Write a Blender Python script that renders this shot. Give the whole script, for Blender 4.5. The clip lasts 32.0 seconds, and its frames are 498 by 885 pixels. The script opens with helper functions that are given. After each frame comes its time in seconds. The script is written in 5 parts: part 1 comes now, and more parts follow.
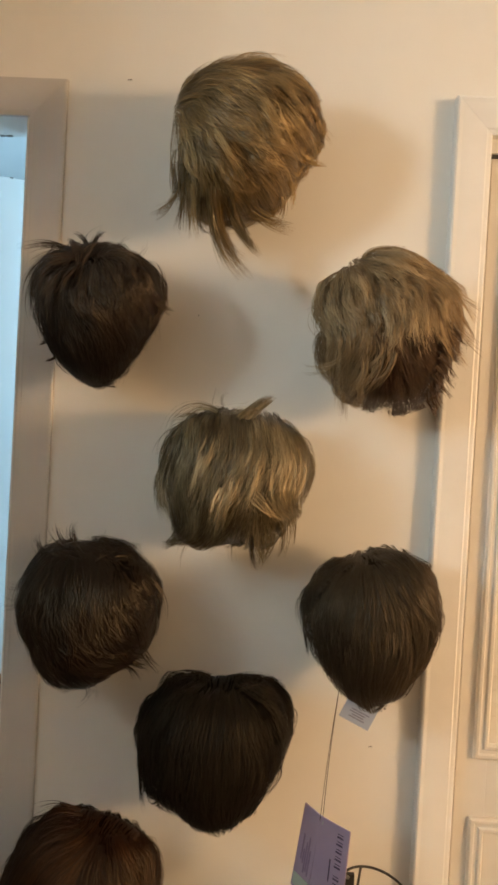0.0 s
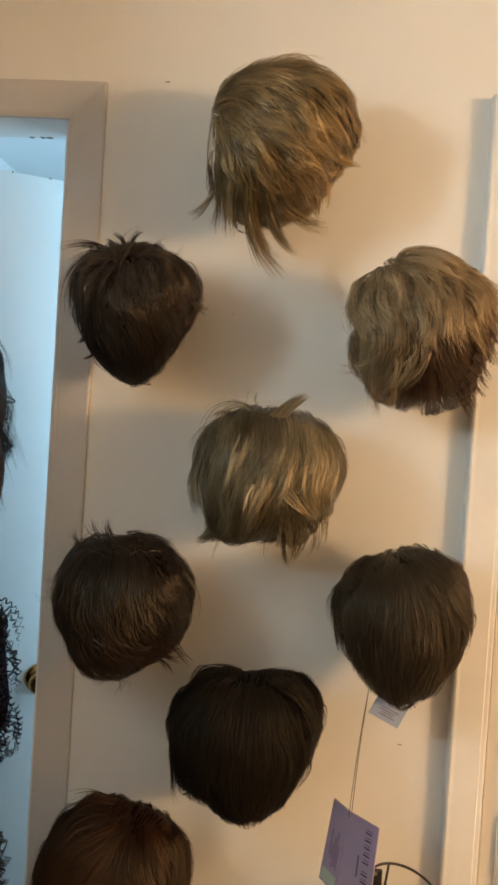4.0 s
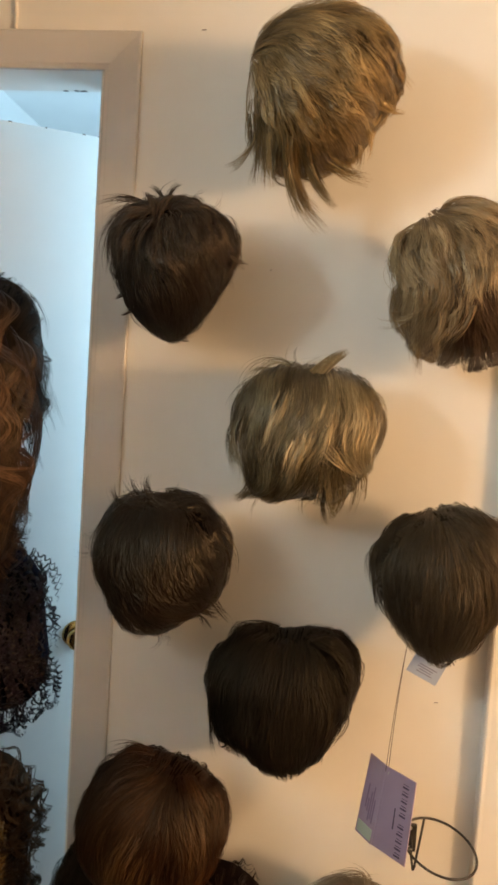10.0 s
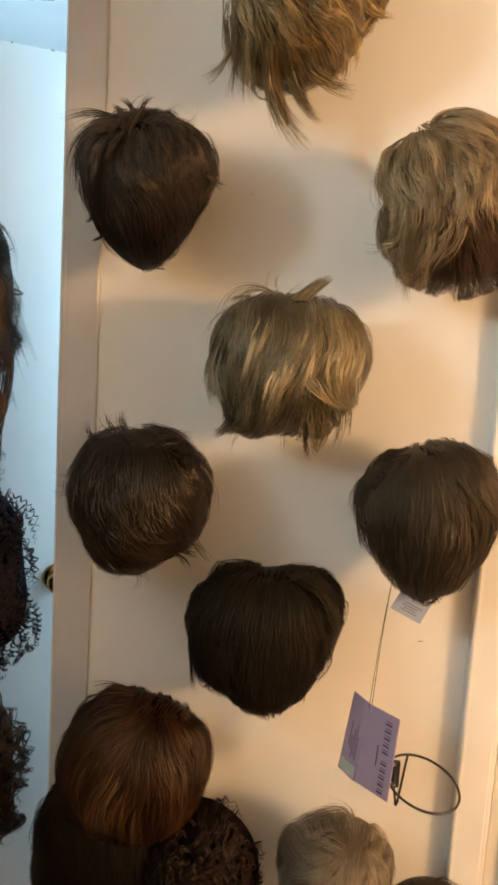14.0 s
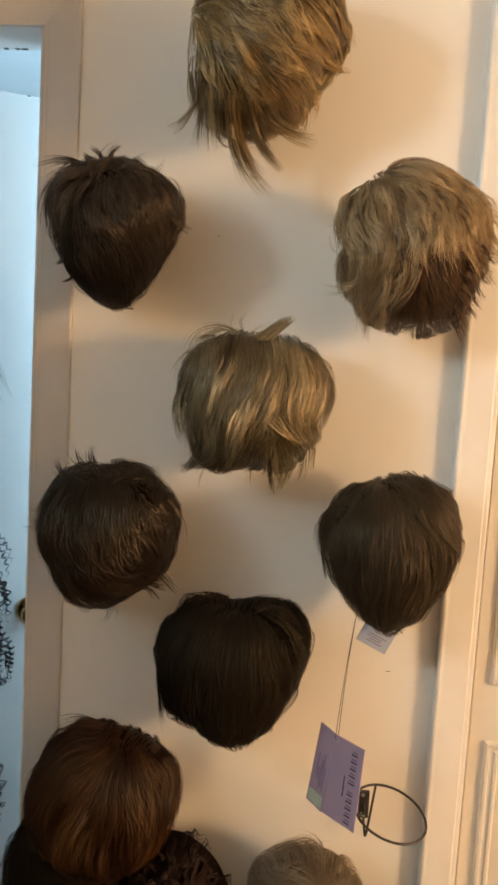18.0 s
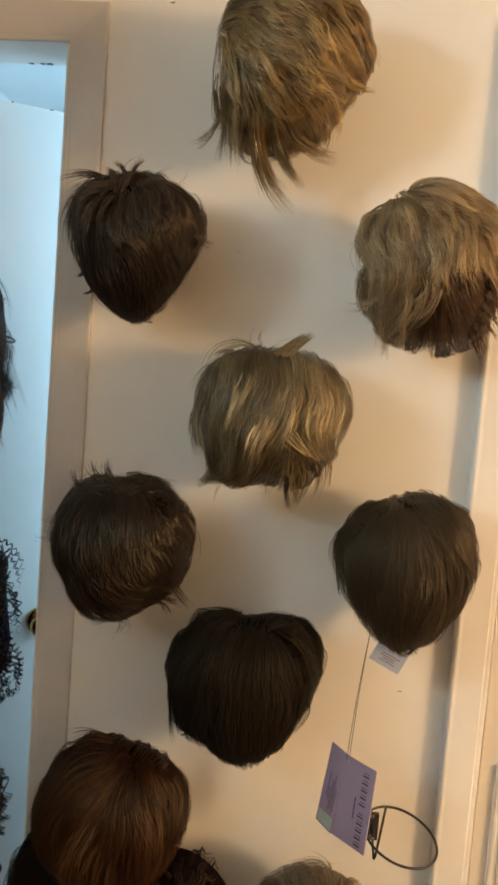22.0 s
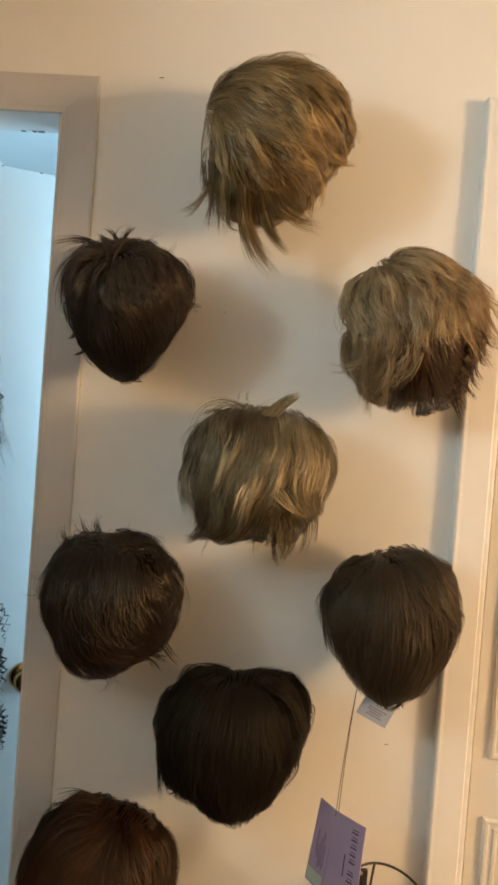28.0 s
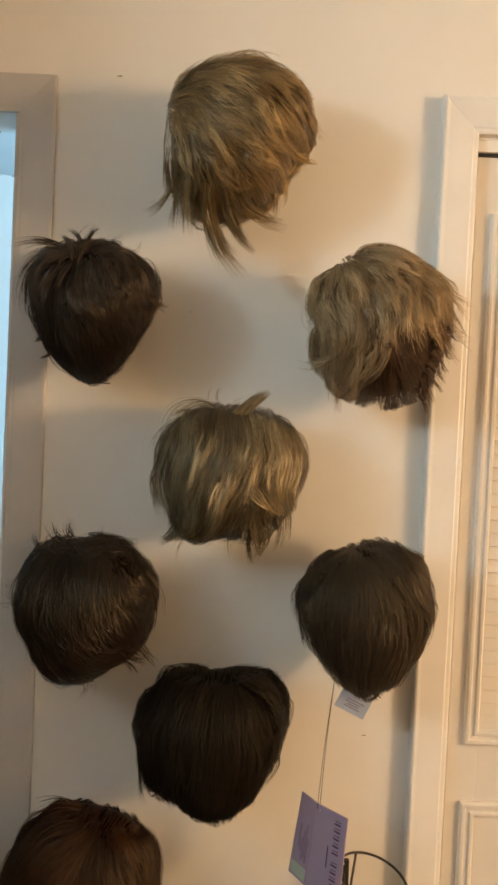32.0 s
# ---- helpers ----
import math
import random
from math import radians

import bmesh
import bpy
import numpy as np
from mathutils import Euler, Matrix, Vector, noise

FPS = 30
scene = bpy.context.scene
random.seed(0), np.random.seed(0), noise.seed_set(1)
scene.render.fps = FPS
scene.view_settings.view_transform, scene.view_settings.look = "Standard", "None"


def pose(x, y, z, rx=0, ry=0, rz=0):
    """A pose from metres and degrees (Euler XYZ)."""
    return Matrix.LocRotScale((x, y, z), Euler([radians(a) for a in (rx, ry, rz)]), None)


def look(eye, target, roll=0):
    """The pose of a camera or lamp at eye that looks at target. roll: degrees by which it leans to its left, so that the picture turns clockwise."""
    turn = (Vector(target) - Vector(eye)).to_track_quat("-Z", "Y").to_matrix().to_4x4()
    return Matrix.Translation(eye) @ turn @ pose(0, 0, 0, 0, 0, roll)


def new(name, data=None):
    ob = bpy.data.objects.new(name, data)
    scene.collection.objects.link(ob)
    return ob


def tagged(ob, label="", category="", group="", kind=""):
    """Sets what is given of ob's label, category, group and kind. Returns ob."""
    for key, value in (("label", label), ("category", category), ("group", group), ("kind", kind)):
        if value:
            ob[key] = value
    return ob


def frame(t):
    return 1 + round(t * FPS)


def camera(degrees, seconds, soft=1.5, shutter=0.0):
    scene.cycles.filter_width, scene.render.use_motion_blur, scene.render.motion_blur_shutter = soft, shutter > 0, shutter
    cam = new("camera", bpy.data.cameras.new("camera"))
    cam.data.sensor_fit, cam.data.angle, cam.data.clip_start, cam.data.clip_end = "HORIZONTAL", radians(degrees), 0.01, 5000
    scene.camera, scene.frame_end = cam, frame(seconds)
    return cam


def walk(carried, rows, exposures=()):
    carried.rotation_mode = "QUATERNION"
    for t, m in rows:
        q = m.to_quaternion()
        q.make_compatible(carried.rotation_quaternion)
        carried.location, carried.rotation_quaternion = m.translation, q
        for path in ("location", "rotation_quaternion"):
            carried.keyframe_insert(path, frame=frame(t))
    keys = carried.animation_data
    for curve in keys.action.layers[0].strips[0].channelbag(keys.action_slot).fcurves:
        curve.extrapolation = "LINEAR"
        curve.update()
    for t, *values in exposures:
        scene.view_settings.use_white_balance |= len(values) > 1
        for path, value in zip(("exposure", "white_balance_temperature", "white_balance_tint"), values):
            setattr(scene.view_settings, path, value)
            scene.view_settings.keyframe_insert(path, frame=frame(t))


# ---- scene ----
cam = camera(37.5, 32.0, 2.9)
METRES, EYE, TILT, LEAN, TURN = 0.40, 1.475, 0.0, 0.0, 1.8
ROWS = [
    (0.0, 0.0, 0.0, 0.0, 0.06, -1.11, -3.09),
    (0.5, -0.004, -0.0035, -0.0004, 0.17, -1.03, -3.13),
    (1.0, -0.006, -0.0087, -0.0015, 0.45, -1.12, -3.18),
    (1.5, -0.0032, -0.0056, -0.0031, 0.57, -1.27, -3.31),
    (2.0, -0.0063, -0.0113, -0.0041, 1.24, -1.47, -3.51),
    (2.5, -0.0121, -0.0218, -0.0016, 1.83, -1.46, -3.7),
    (3.0, -0.012, -0.026, -0.0015, 2.04, -1.49, -3.84),
    (3.5, -0.0157, -0.0369, -0.0014, 2.26, -1.43, -3.8),
    (5.5, -0.017, -0.0365, -0.0112, 2.41, -1.31, -3.03),
    (6.0, -0.0186, -0.0444, -0.011, 2.56, -1.41, -3.02),
    (6.5, -0.0257, -0.0593, -0.0127, 2.88, -1.69, -3.11),
    (7.0, -0.0484, -0.0482, -0.0223, 3.22, -2.1, -3.26),
    (7.5, -0.0502, -0.0247, -0.0327, 3.36, -2.57, -3.33),
    (8.0, -0.0686, 0.0018, -0.0372, 3.42, -3.13, -3.35),
    (8.5, -0.0707, 0.0003, -0.0428, 3.42, -3.46, -3.38),
    (9.0, -0.0627, -0.0077, -0.046, 3.5, -3.64, -3.42),
    (9.5, -0.0705, -0.0177, -0.0565, 3.86, -3.82, -3.52),
    (10.0, -0.0712, -0.0196, -0.0573, 4.36, -3.96, -3.63),
    (10.5, -0.0732, -0.0261, -0.0629, 4.91, -4.06, -3.76),
    (11.0, -0.0821, -0.0217, -0.0673, 5.04, -4.33, -3.83),
    (11.5, -0.0699, -0.0211, -0.0705, 5.01, -4.68, -3.85),
    (12.0, -0.0627, 0.0014, -0.0834, 4.75, -5.19, -3.84),
    (12.5, -0.0498, 0.0484, -0.0979, 4.34, -5.8, -3.78),
    (13.0, -0.0391, 0.0733, -0.1088, 3.89, -6.53, -3.69),
    (13.5, -0.0413, 0.0881, -0.1282, 3.7, -7.16, -3.59),
    (14.0, -0.0316, 0.1076, -0.14, 3.57, -7.71, -3.44),
    (14.5, -0.0222, 0.1038, -0.1385, 3.8, -7.88, -3.37),
    (16.5, -0.0285, 0.0871, -0.1256, 5.17, -7.31, -3.7),
    (17.0, -0.0385, 0.0766, -0.1171, 4.73, -6.86, -3.65),
    (17.5, 0.0216, 0.0496, -0.1027, 3.91, -6.27, -3.47),
    (18.0, 0.0622, 0.0393, -0.0857, 2.6, -5.65, -3.32),
    (18.5, 0.0763, 0.046, -0.0845, 1.67, -5.19, -3.25),
    (19.0, 0.077, 0.0436, -0.0823, 1.2, -4.84, -3.35),
    (19.5, 0.0674, 0.0253, -0.0817, 1.15, -4.61, -3.56),
    (20.0, 0.0529, 0.016, -0.081, 1.54, -4.57, -3.78),
    (20.5, 0.0401, 0.0273, -0.0837, 2.07, -4.64, -3.96),
    (21.0, 0.0349, 0.0297, -0.0876, 2.49, -4.65, -4.12),
    (21.5, 0.0225, 0.0447, -0.0843, 2.88, -4.69, -4.28),
    (22.0, 0.0166, 0.0436, -0.0818, 3.18, -4.63, -4.41),
    (22.5, 0.007, 0.047, -0.0831, 3.34, -4.53, -4.48),
    (23.0, 0.009, 0.0379, -0.0788, 3.39, -4.36, -4.49),
    (23.5, 0.0109, 0.0257, -0.0719, 3.54, -4.27, -4.48),
    (24.0, 0.0114, 0.0195, -0.0748, 3.68, -4.06, -4.43),
    (24.5, 0.0095, 0.0083, -0.0699, 3.83, -3.98, -4.33),
    (25.0, 0.0174, 0.0009, -0.0694, 3.79, -3.88, -4.14),
    (25.5, 0.0211, -0.0028, -0.0674, 3.48, -3.73, -3.93),
    (26.0, 0.0249, 0.007, -0.0674, 2.92, -3.27, -3.74),
    (26.5, 0.0419, -0.0241, -0.0349, 2.32, -2.73, -3.7),
    (28.5, -0.0618, -0.0274, -0.0055, 1.09, -1.24, -4.43),
    (29.0, -0.0654, -0.0231, -0.0102, 1.17, -1.33, -4.64),
    (29.5, -0.0702, -0.0161, -0.0073, 1.25, -1.44, -4.77),
    (30.0, -0.0762, -0.0034, -0.0173, 1.19, -1.7, -4.76),
    (30.5, -0.0805, 0.0102, -0.0188, 0.99, -1.84, -4.48),
    (31.0, -0.0817, -0.0042, -0.0144, 0.44, -1.81, -3.99),
    (31.5, -0.0865, -0.021, -0.0013, -0.38, -1.71, -3.26),
    (32.0, -0.0937, -0.033, -0.0008, -1.99, -1.44, -2.62),
]
walk(cam, [(t, pose(0, 0, EYE, TILT, LEAN, TURN) @ pose(METRES * x, METRES * y, METRES * z, 90 + pitch, roll, yaw)) for t, x, y, z, yaw, pitch, roll in ROWS],
     [(0.0, 0.10, 6500, 10), (6.0, 0.19, 6450, 10), (8.0, 0.28, 6600, 11), (9.0, 0.34, 6800, 12), (12.0, 0.46, 6900, 14), (14.0, 0.50, 6900, 14), (16.5, 0.54, 6900, 14), (18.0, 0.31, 6750, 13), (19.5, 0.19, 6550, 10),
    (24.0, 0.30, 6500, 9), (26.5, 0.24, 6500, 9), (28.5, 0.19, 6500, 9), (30.0, 0.19, 6500, 9), (32.0, 0.12, 6500, 10)])

# ---- world and light ----
world = bpy.data.worlds.new("world")
scene.world = world
world.use_nodes = True
wn = world.node_tree
sky = wn.nodes.new("ShaderNodeTexSky")
sky.sky_type, sky.sun_disc = "NISHITA", False
sky.sun_elevation, sky.sun_rotation = radians(35), radians(200)
wn.links.new(sky.outputs[0], wn.nodes["Background"].inputs[0])
wn.nodes["Background"].inputs[1].default_value = 0.08


def area(name, eye, target, sx, sy, watts, colour, disk=False):
    data = bpy.data.lights.new(name, "AREA")
    data.shape = "ELLIPSE" if disk else "RECTANGLE"
    data.size, data.size_y, data.energy, data.color = sx, sy, watts, colour
    ob = new(name, data)
    ob.matrix_world = look(eye, target)
    return ob


WALL = 1.42            # face of the wall with the wigs
BACK = 1.52            # its far face
LIGHT_LAMP, LIGHT_WINDOW, LIGHT_FAR = 412.0, 56.0, 20.5
bulb = bpy.data.lights.new("room_lamp", "POINT")
bulb.energy, bulb.color, bulb.shadow_soft_size = LIGHT_LAMP, (1.0, 0.67, 0.37), 0.36
new("room_lamp", bulb).matrix_world = pose(4.20, -1.14, 1.86)
area("window_daylight", (-1.985, -0.70, 2.10), (0.0, -0.70, 2.10), 0.85, 0.50, LIGHT_WINDOW, (0.72, 0.90, 0.97))
area("far_window_daylight", (0.24, 1.96, 1.65), (-0.9, 1.85, 1.35), 0.7, 1.1, LIGHT_FAR, (0.42, 0.73, 1.0))


# ---- materials ----
def mat(name, colour, rough=0.6, metal=0.0, spec=0.5, vary=0.06, scale=6.0, bump=0.0, bump_scale=120.0, stain=None, stain_scale=2.5, stain_amount=0.2):
    m = bpy.data.materials.new(name)
    m.use_nodes = True
    nt = m.node_tree
    b = nt.nodes["Principled BSDF"]
    b.inputs["Roughness"].default_value, b.inputs["Metallic"].default_value = rough, metal
    b.inputs["Specular IOR Level"].default_value = spec
    co = nt.nodes.new("ShaderNodeTexCoord")
    n1 = nt.nodes.new("ShaderNodeTexNoise")
    n1.inputs["Scale"].default_value, n1.inputs["Detail"].default_value = scale, 5.0
    nt.links.new(co.outputs["Object"], n1.inputs["Vector"])
    ramp = nt.nodes.new("ShaderNodeValToRGB")
    lo, hi = [c * (1 - vary) for c in colour], [min(1.0, c * (1 + vary)) for c in colour]
    ramp.color_ramp.elements[0].position, ramp.color_ramp.elements[1].position = 0.3, 0.7
    ramp.color_ramp.elements[0].color, ramp.color_ramp.elements[1].color = (*lo, 1), (*hi, 1)
    nt.links.new(n1.outputs["Fac"], ramp.inputs[0])
    out = ramp.outputs[0]
    if stain:
        n2 = nt.nodes.new("ShaderNodeTexNoise")
        n2.inputs["Scale"].default_value, n2.inputs["Detail"].default_value = stain_scale, 8.0
        n2.inputs["Roughness"].default_value = 0.65
        nt.links.new(co.outputs["Object"], n2.inputs["Vector"])
        r2 = nt.nodes.new("ShaderNodeValToRGB")
        r2.color_ramp.elements[0].position, r2.color_ramp.elements[1].position = 0.48, 0.75
        r2.color_ramp.elements[0].color, r2.color_ramp.elements[1].color = (0, 0, 0, 1), (stain_amount,) * 3 + (1,)
        nt.links.new(n2.outputs["Fac"], r2.inputs[0])
        mx = nt.nodes.new("ShaderNodeMix")
        mx.data_type = "RGBA"
        nt.links.new(r2.outputs[0], mx.inputs[0])
        nt.links.new(out, mx.inputs[6])
        mx.inputs[7].default_value = (*stain, 1)
        out = mx.outputs[2]
    nt.links.new(out, b.inputs["Base Color"])
    if bump:
        n3 = nt.nodes.new("ShaderNodeTexNoise")
        n3.inputs["Scale"].default_value, n3.inputs["Detail"].default_value = bump_scale, 4.0
        nt.links.new(co.outputs["Object"], n3.inputs["Vector"])
        bp = nt.nodes.new("ShaderNodeBump")
        bp.inputs["Strength"].default_value, bp.inputs["Distance"].default_value = bump, 0.002
        nt.links.new(n3.outputs["Fac"], bp.inputs["Height"])
        nt.links.new(bp.outputs[0], b.inputs["Normal"])
    return m


CAPS = {}


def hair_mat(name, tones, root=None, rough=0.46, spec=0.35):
    """Strands: every strand takes one of the tones; where root is given, the root end is darker, for dyed roots and the
    shade on them.
    """
    CAPS[name] = mat(name + "_cap", [0.55 * c for c in tones[1]], 0.9, spec=0.04, vary=0.3, scale=70, bump=0.6, bump_scale=160)
    m = bpy.data.materials.new(name)
    m.use_nodes = True
    nt = m.node_tree
    b = nt.nodes["Principled BSDF"]
    b.inputs["Roughness"].default_value = rough
    b.inputs["Specular IOR Level"].default_value = spec
    b.inputs["Specular Tint"].default_value = (1.0, 0.82, 0.58, 1.0)
    geo = nt.nodes.new("ShaderNodeNewGeometry")
    ramp = nt.nodes.new("ShaderNodeValToRGB")
    els = ramp.color_ramp.elements
    els[0].position, els[0].color = 0.0, (*tones[0], 1)
    els[1].position, els[1].color = 1.0, (*tones[-1], 1)
    for i, tone in enumerate(tones[1:-1]):
        els.new((i + 1) / (len(tones) - 1)).color = (*tone, 1)
    lockn = nt.nodes.new("ShaderNodeAttribute")
    lockn.attribute_name = "lock"
    add = nt.nodes.new("ShaderNodeMath")
    add.operation = "MULTIPLY_ADD"
    add.inputs[1].default_value = 0.22
    nt.links.new(geo.outputs["Random Per Island"], add.inputs[0])
    half = nt.nodes.new("ShaderNodeMath")
    half.operation = "MULTIPLY"
    half.inputs[1].default_value = 0.76
    nt.links.new(lockn.outputs["Fac"], half.inputs[0])
    nt.links.new(half.outputs[0], add.inputs[2])
    nt.links.new(add.outputs[0], ramp.inputs[0])
    out = ramp.outputs[0]
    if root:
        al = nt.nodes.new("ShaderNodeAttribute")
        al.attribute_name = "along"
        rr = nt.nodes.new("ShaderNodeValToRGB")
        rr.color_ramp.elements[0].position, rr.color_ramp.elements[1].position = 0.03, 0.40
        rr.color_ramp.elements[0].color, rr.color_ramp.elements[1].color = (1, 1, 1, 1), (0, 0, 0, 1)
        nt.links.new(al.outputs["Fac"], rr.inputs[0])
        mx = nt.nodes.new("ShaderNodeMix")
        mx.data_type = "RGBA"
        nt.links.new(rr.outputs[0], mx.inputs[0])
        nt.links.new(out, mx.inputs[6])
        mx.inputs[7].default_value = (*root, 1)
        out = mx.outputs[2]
    nt.links.new(out, b.inputs["Base Color"])
    return m


PAINT = mat("wall_paint", (0.80, 0.76, 0.69), 0.62, vary=0.025, scale=3.0, bump=0.12, bump_scale=90, stain=(0.66, 0.58, 0.48), stain_scale=1.7, stain_amount=0.22)
# wall paint darkened for the unseen walls, so less light bounces back
PAINT_LOWBOUNCE = mat("low_bounce_wall_paint", (0.32, 0.29, 0.25), 0.6, vary=0.04, scale=3.0)
TRIM = mat("trim_paint", (0.80, 0.77, 0.72), 0.35, vary=0.03, scale=8, bump=0.10, bump_scale=45, stain=(0.62, 0.55, 0.46), stain_scale=5, stain_amount=0.2)
# darker copy of the trim: the shade on the door casing is in its colour
TRIM_SHADED = mat("shaded_trim_paint", (0.57, 0.53, 0.485), 0.4, vary=0.03, scale=8, bump=0.10, bump_scale=45, stain=(0.55, 0.47, 0.40), stain_scale=5, stain_amount=0.2)
DOORP = mat("door_paint", (0.84, 0.84, 0.82), 0.42, vary=0.02, scale=3, bump=0.06, bump_scale=60, stain=(0.7, 0.68, 0.63), stain_scale=2, stain_amount=0.15)
LOUVP = mat("louvre_paint", (0.70, 0.66, 0.60), 0.4, vary=0.03, scale=10, bump=0.08, bump_scale=50)
CEILP = mat("ceiling_paint", (0.86, 0.86, 0.85), 0.8, vary=0.02, bump=0.15, bump_scale=70)
# kept dark so the unseen floor and stub wall bounce little light
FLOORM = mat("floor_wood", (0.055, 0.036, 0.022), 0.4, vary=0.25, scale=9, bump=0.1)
IRON = mat("black_wire", (0.045, 0.04, 0.036), 0.42, 0.2, vary=0.2, scale=60, bump=0.15, bump_scale=300)
BRASS = mat("brass", (0.55, 0.36, 0.13), 0.25, 1.0, vary=0.15, scale=40)
STEEL = mat("screw_steel", (0.5, 0.5, 0.48), 0.3, 1.0, vary=0.1)
TRACK = mat("dark_track", (0.02, 0.018, 0.016), 0.5)
LILAC = mat("lilac_card", (0.43, 0.335, 0.46), 0.5, vary=0.04, scale=15, bump=0.05, bump_scale=200)
LILAC2 = mat("dark_lilac_ink", (0.28, 0.20, 0.31), 0.55, vary=0.05)
INK = mat("dark_ink", (0.09, 0.06, 0.11), 0.55, vary=0.1)
MINT = mat("pale_green_print", (0.50, 0.60, 0.50), 0.55, vary=0.05)
PAPER = mat("label_paper", (0.37, 0.41, 0.51), 0.6, vary=0.04)
GREYINK = mat("grey_print", (0.22, 0.21, 0.27), 0.6, vary=0.05)
STRING = mat("dark_elastic", (0.06, 0.045, 0.03), 0.7, vary=0.2, scale=100)
CABLE = mat("white_cable", (0.75, 0.71, 0.64), 0.45, vary=0.05)
CHIP = mat("bare_wood_chip", (0.24, 0.21, 0.185), 0.8, vary=0.3, scale=80)


# ---- mesh helpers ----
def part(name, bm, material, parent=None, label="", smooth=False):
    me = bpy.data.meshes.new(name)
    bm.to_mesh(me)
    bm.free()
    me.materials.append(material)
    if smooth:
        me.shade_smooth()
    ob = new(name, me)
    if parent:
        ob.parent = parent
    return tagged(ob, label)


def empty(name, m):
    ob = new(name)
    ob.matrix_basis = m
    ob.empty_display_size = 0.02
    return ob


def box(bm, x0, x1, y0, y1, z0, z1, bevel=0.0):
    v = [bm.verts.new(p) for p in ((x0, y0, z0), (x1, y0, z0), (x1, y1, z0), (x0, y1, z0), (x0, y0, z1), (x1, y0, z1), (x1, y1, z1), (x0, y1, z1))]
    f = [bm.faces.new([v[i] for i in q]) for q in ((3, 2, 1, 0), (4, 5, 6, 7), (0, 1, 5, 4), (1, 2, 6, 5), (2, 3, 7, 6), (3, 0, 4, 7))]
    if bevel:
        edges = list({e for q in f for e in q.edges})
        bmesh.ops.bevel(bm, geom=edges, offset=bevel, segments=2, profile=0.7, affect="EDGES")


def boxes(*specs, bevel=0.0):
    bm = bmesh.new()
    for s in specs:
        box(bm, *s, bevel=bevel)
    return bm


def tube(bm, points, r, sides=8, closed=False):
    pts = [Vector(p) for p in points]
    n = len(pts)
    rings, up = [], None
    for i, p in enumerate(pts):
        d = (pts[(i + 1) % n] - pts[i - 1]) if closed or 0 < i < n - 1 else (pts[1] - pts[0] if i == 0 else pts[-1] - pts[-2])
        d.normalize()
        if up is None:
            up = d.orthogonal().normalized()
        up = (up - d * up.dot(d)).normalized()
        side = d.cross(up)
        rings.append([bm.verts.new(p + r * (math.cos(2 * math.pi * k / sides) * up + math.sin(2 * math.pi * k / sides) * side)) for k in range(sides)])
    for i in range(n if closed else n - 1):
        a, b = rings[i], rings[(i + 1) % n]
        for k in range(sides):
            bm.faces.new((a[k], a[(k + 1) % sides], b[(k + 1) % sides], b[k]))
    if not closed:
        bm.faces.new(rings[0][::-1])
        bm.faces.new(rings[-1])


def structure(ob, label, category):
    return tagged(ob, label, category, kind="structure")


# ---- the rooms ----
X0, X1, Y0, CEIL = -2.0, 5.3, -1.9, 2.46
OPL, OPR, HEAD = -1.10, -0.508, 2.054     # doorway
CLL, CLR, CHEAD = 0.386, 1.22, 2.045      # closet opening
T = 0.10
structure(part("floor", boxes((X0 - T, X1 + T, Y0 - T, BACK + 2.1, -0.1, 0.0)), FLOORM), "brown wooden floor of the room", "floor")
structure(part("ceiling", boxes((X0 - T, X1 + T, Y0 - T, BACK, CEIL, CEIL + 0.1)), CEILP), "plain white painted ceiling", "ceiling")
structure(part("wall_north", boxes(
    (X0 - T, OPL - 0.02, WALL, BACK, 0, CEIL), (OPL - 0.02, OPR + 0.02, WALL, BACK, HEAD + 0.02, CEIL), (OPR + 0.02, CLL - 0.02, WALL, BACK, 0, CEIL),
    (CLL - 0.02, CLR + 0.02, WALL, BACK, CHEAD + 0.02, CEIL), (CLR + 0.02, X1 + T, WALL, BACK, 0, CEIL)), PAINT), "cream painted plaster wall with small marks", "wall")
structure(part("wall_south", boxes((X0 - T, X1 + T, Y0 - T, Y0, 0, CEIL)), PAINT_LOWBOUNCE), "plain dark beige unseen wall, toned down to limit bounce light", "wall")
structure(part("wall_east", boxes((X1, X1 + T, Y0, WALL, 0, CEIL)), PAINT_LOWBOUNCE), "plain dark beige unseen wall, toned down to limit bounce light", "wall")
structure(part("wall_west", boxes(
    (X0 - T, X0, Y0, -1.15, 0, CEIL), (X0 - T, X0, -0.25, WALL, 0, CEIL), (X0 - T, X0, -1.15, -0.25, 0, 1.75), (X0 - T, X0, -1.15, -0.25, 2.38, CEIL)), PAINT),
    "cream painted wall with a high window opening", "wall")
# added stub wall, out of view: blocks window light from the left side
structure(part("light_block_wall", boxes((-1.37, -1.27, 0.06, WALL, 0, CEIL)), FLOORM), "unseen brown stub wall added to shade the doorway side", "wall")
# added ledge, out of view: makes the window light fade towards the floor
structure(part("light_block_sill", boxes((X0, -1.45, -1.22, -0.18, 1.79, 1.83), bevel=0.004), TRIM), "unseen deep white sill added to shade the lower wall", "window sill")
# far room behind the doorway
FX0, FX1, FY1, FC = -1.178, 0.27, 3.6, 2.40
structure(part("far_wall_west", boxes((FX0 - T, FX0, BACK, FY1, 0, FC + 0.1)), DOORP), "white painted wall of the far room", "wall")
structure(part("far_wall_north", boxes((FX0, FX1, FY1, FY1 + T, 0, FC + 0.1)), DOORP), "white painted wall of the far room", "wall")
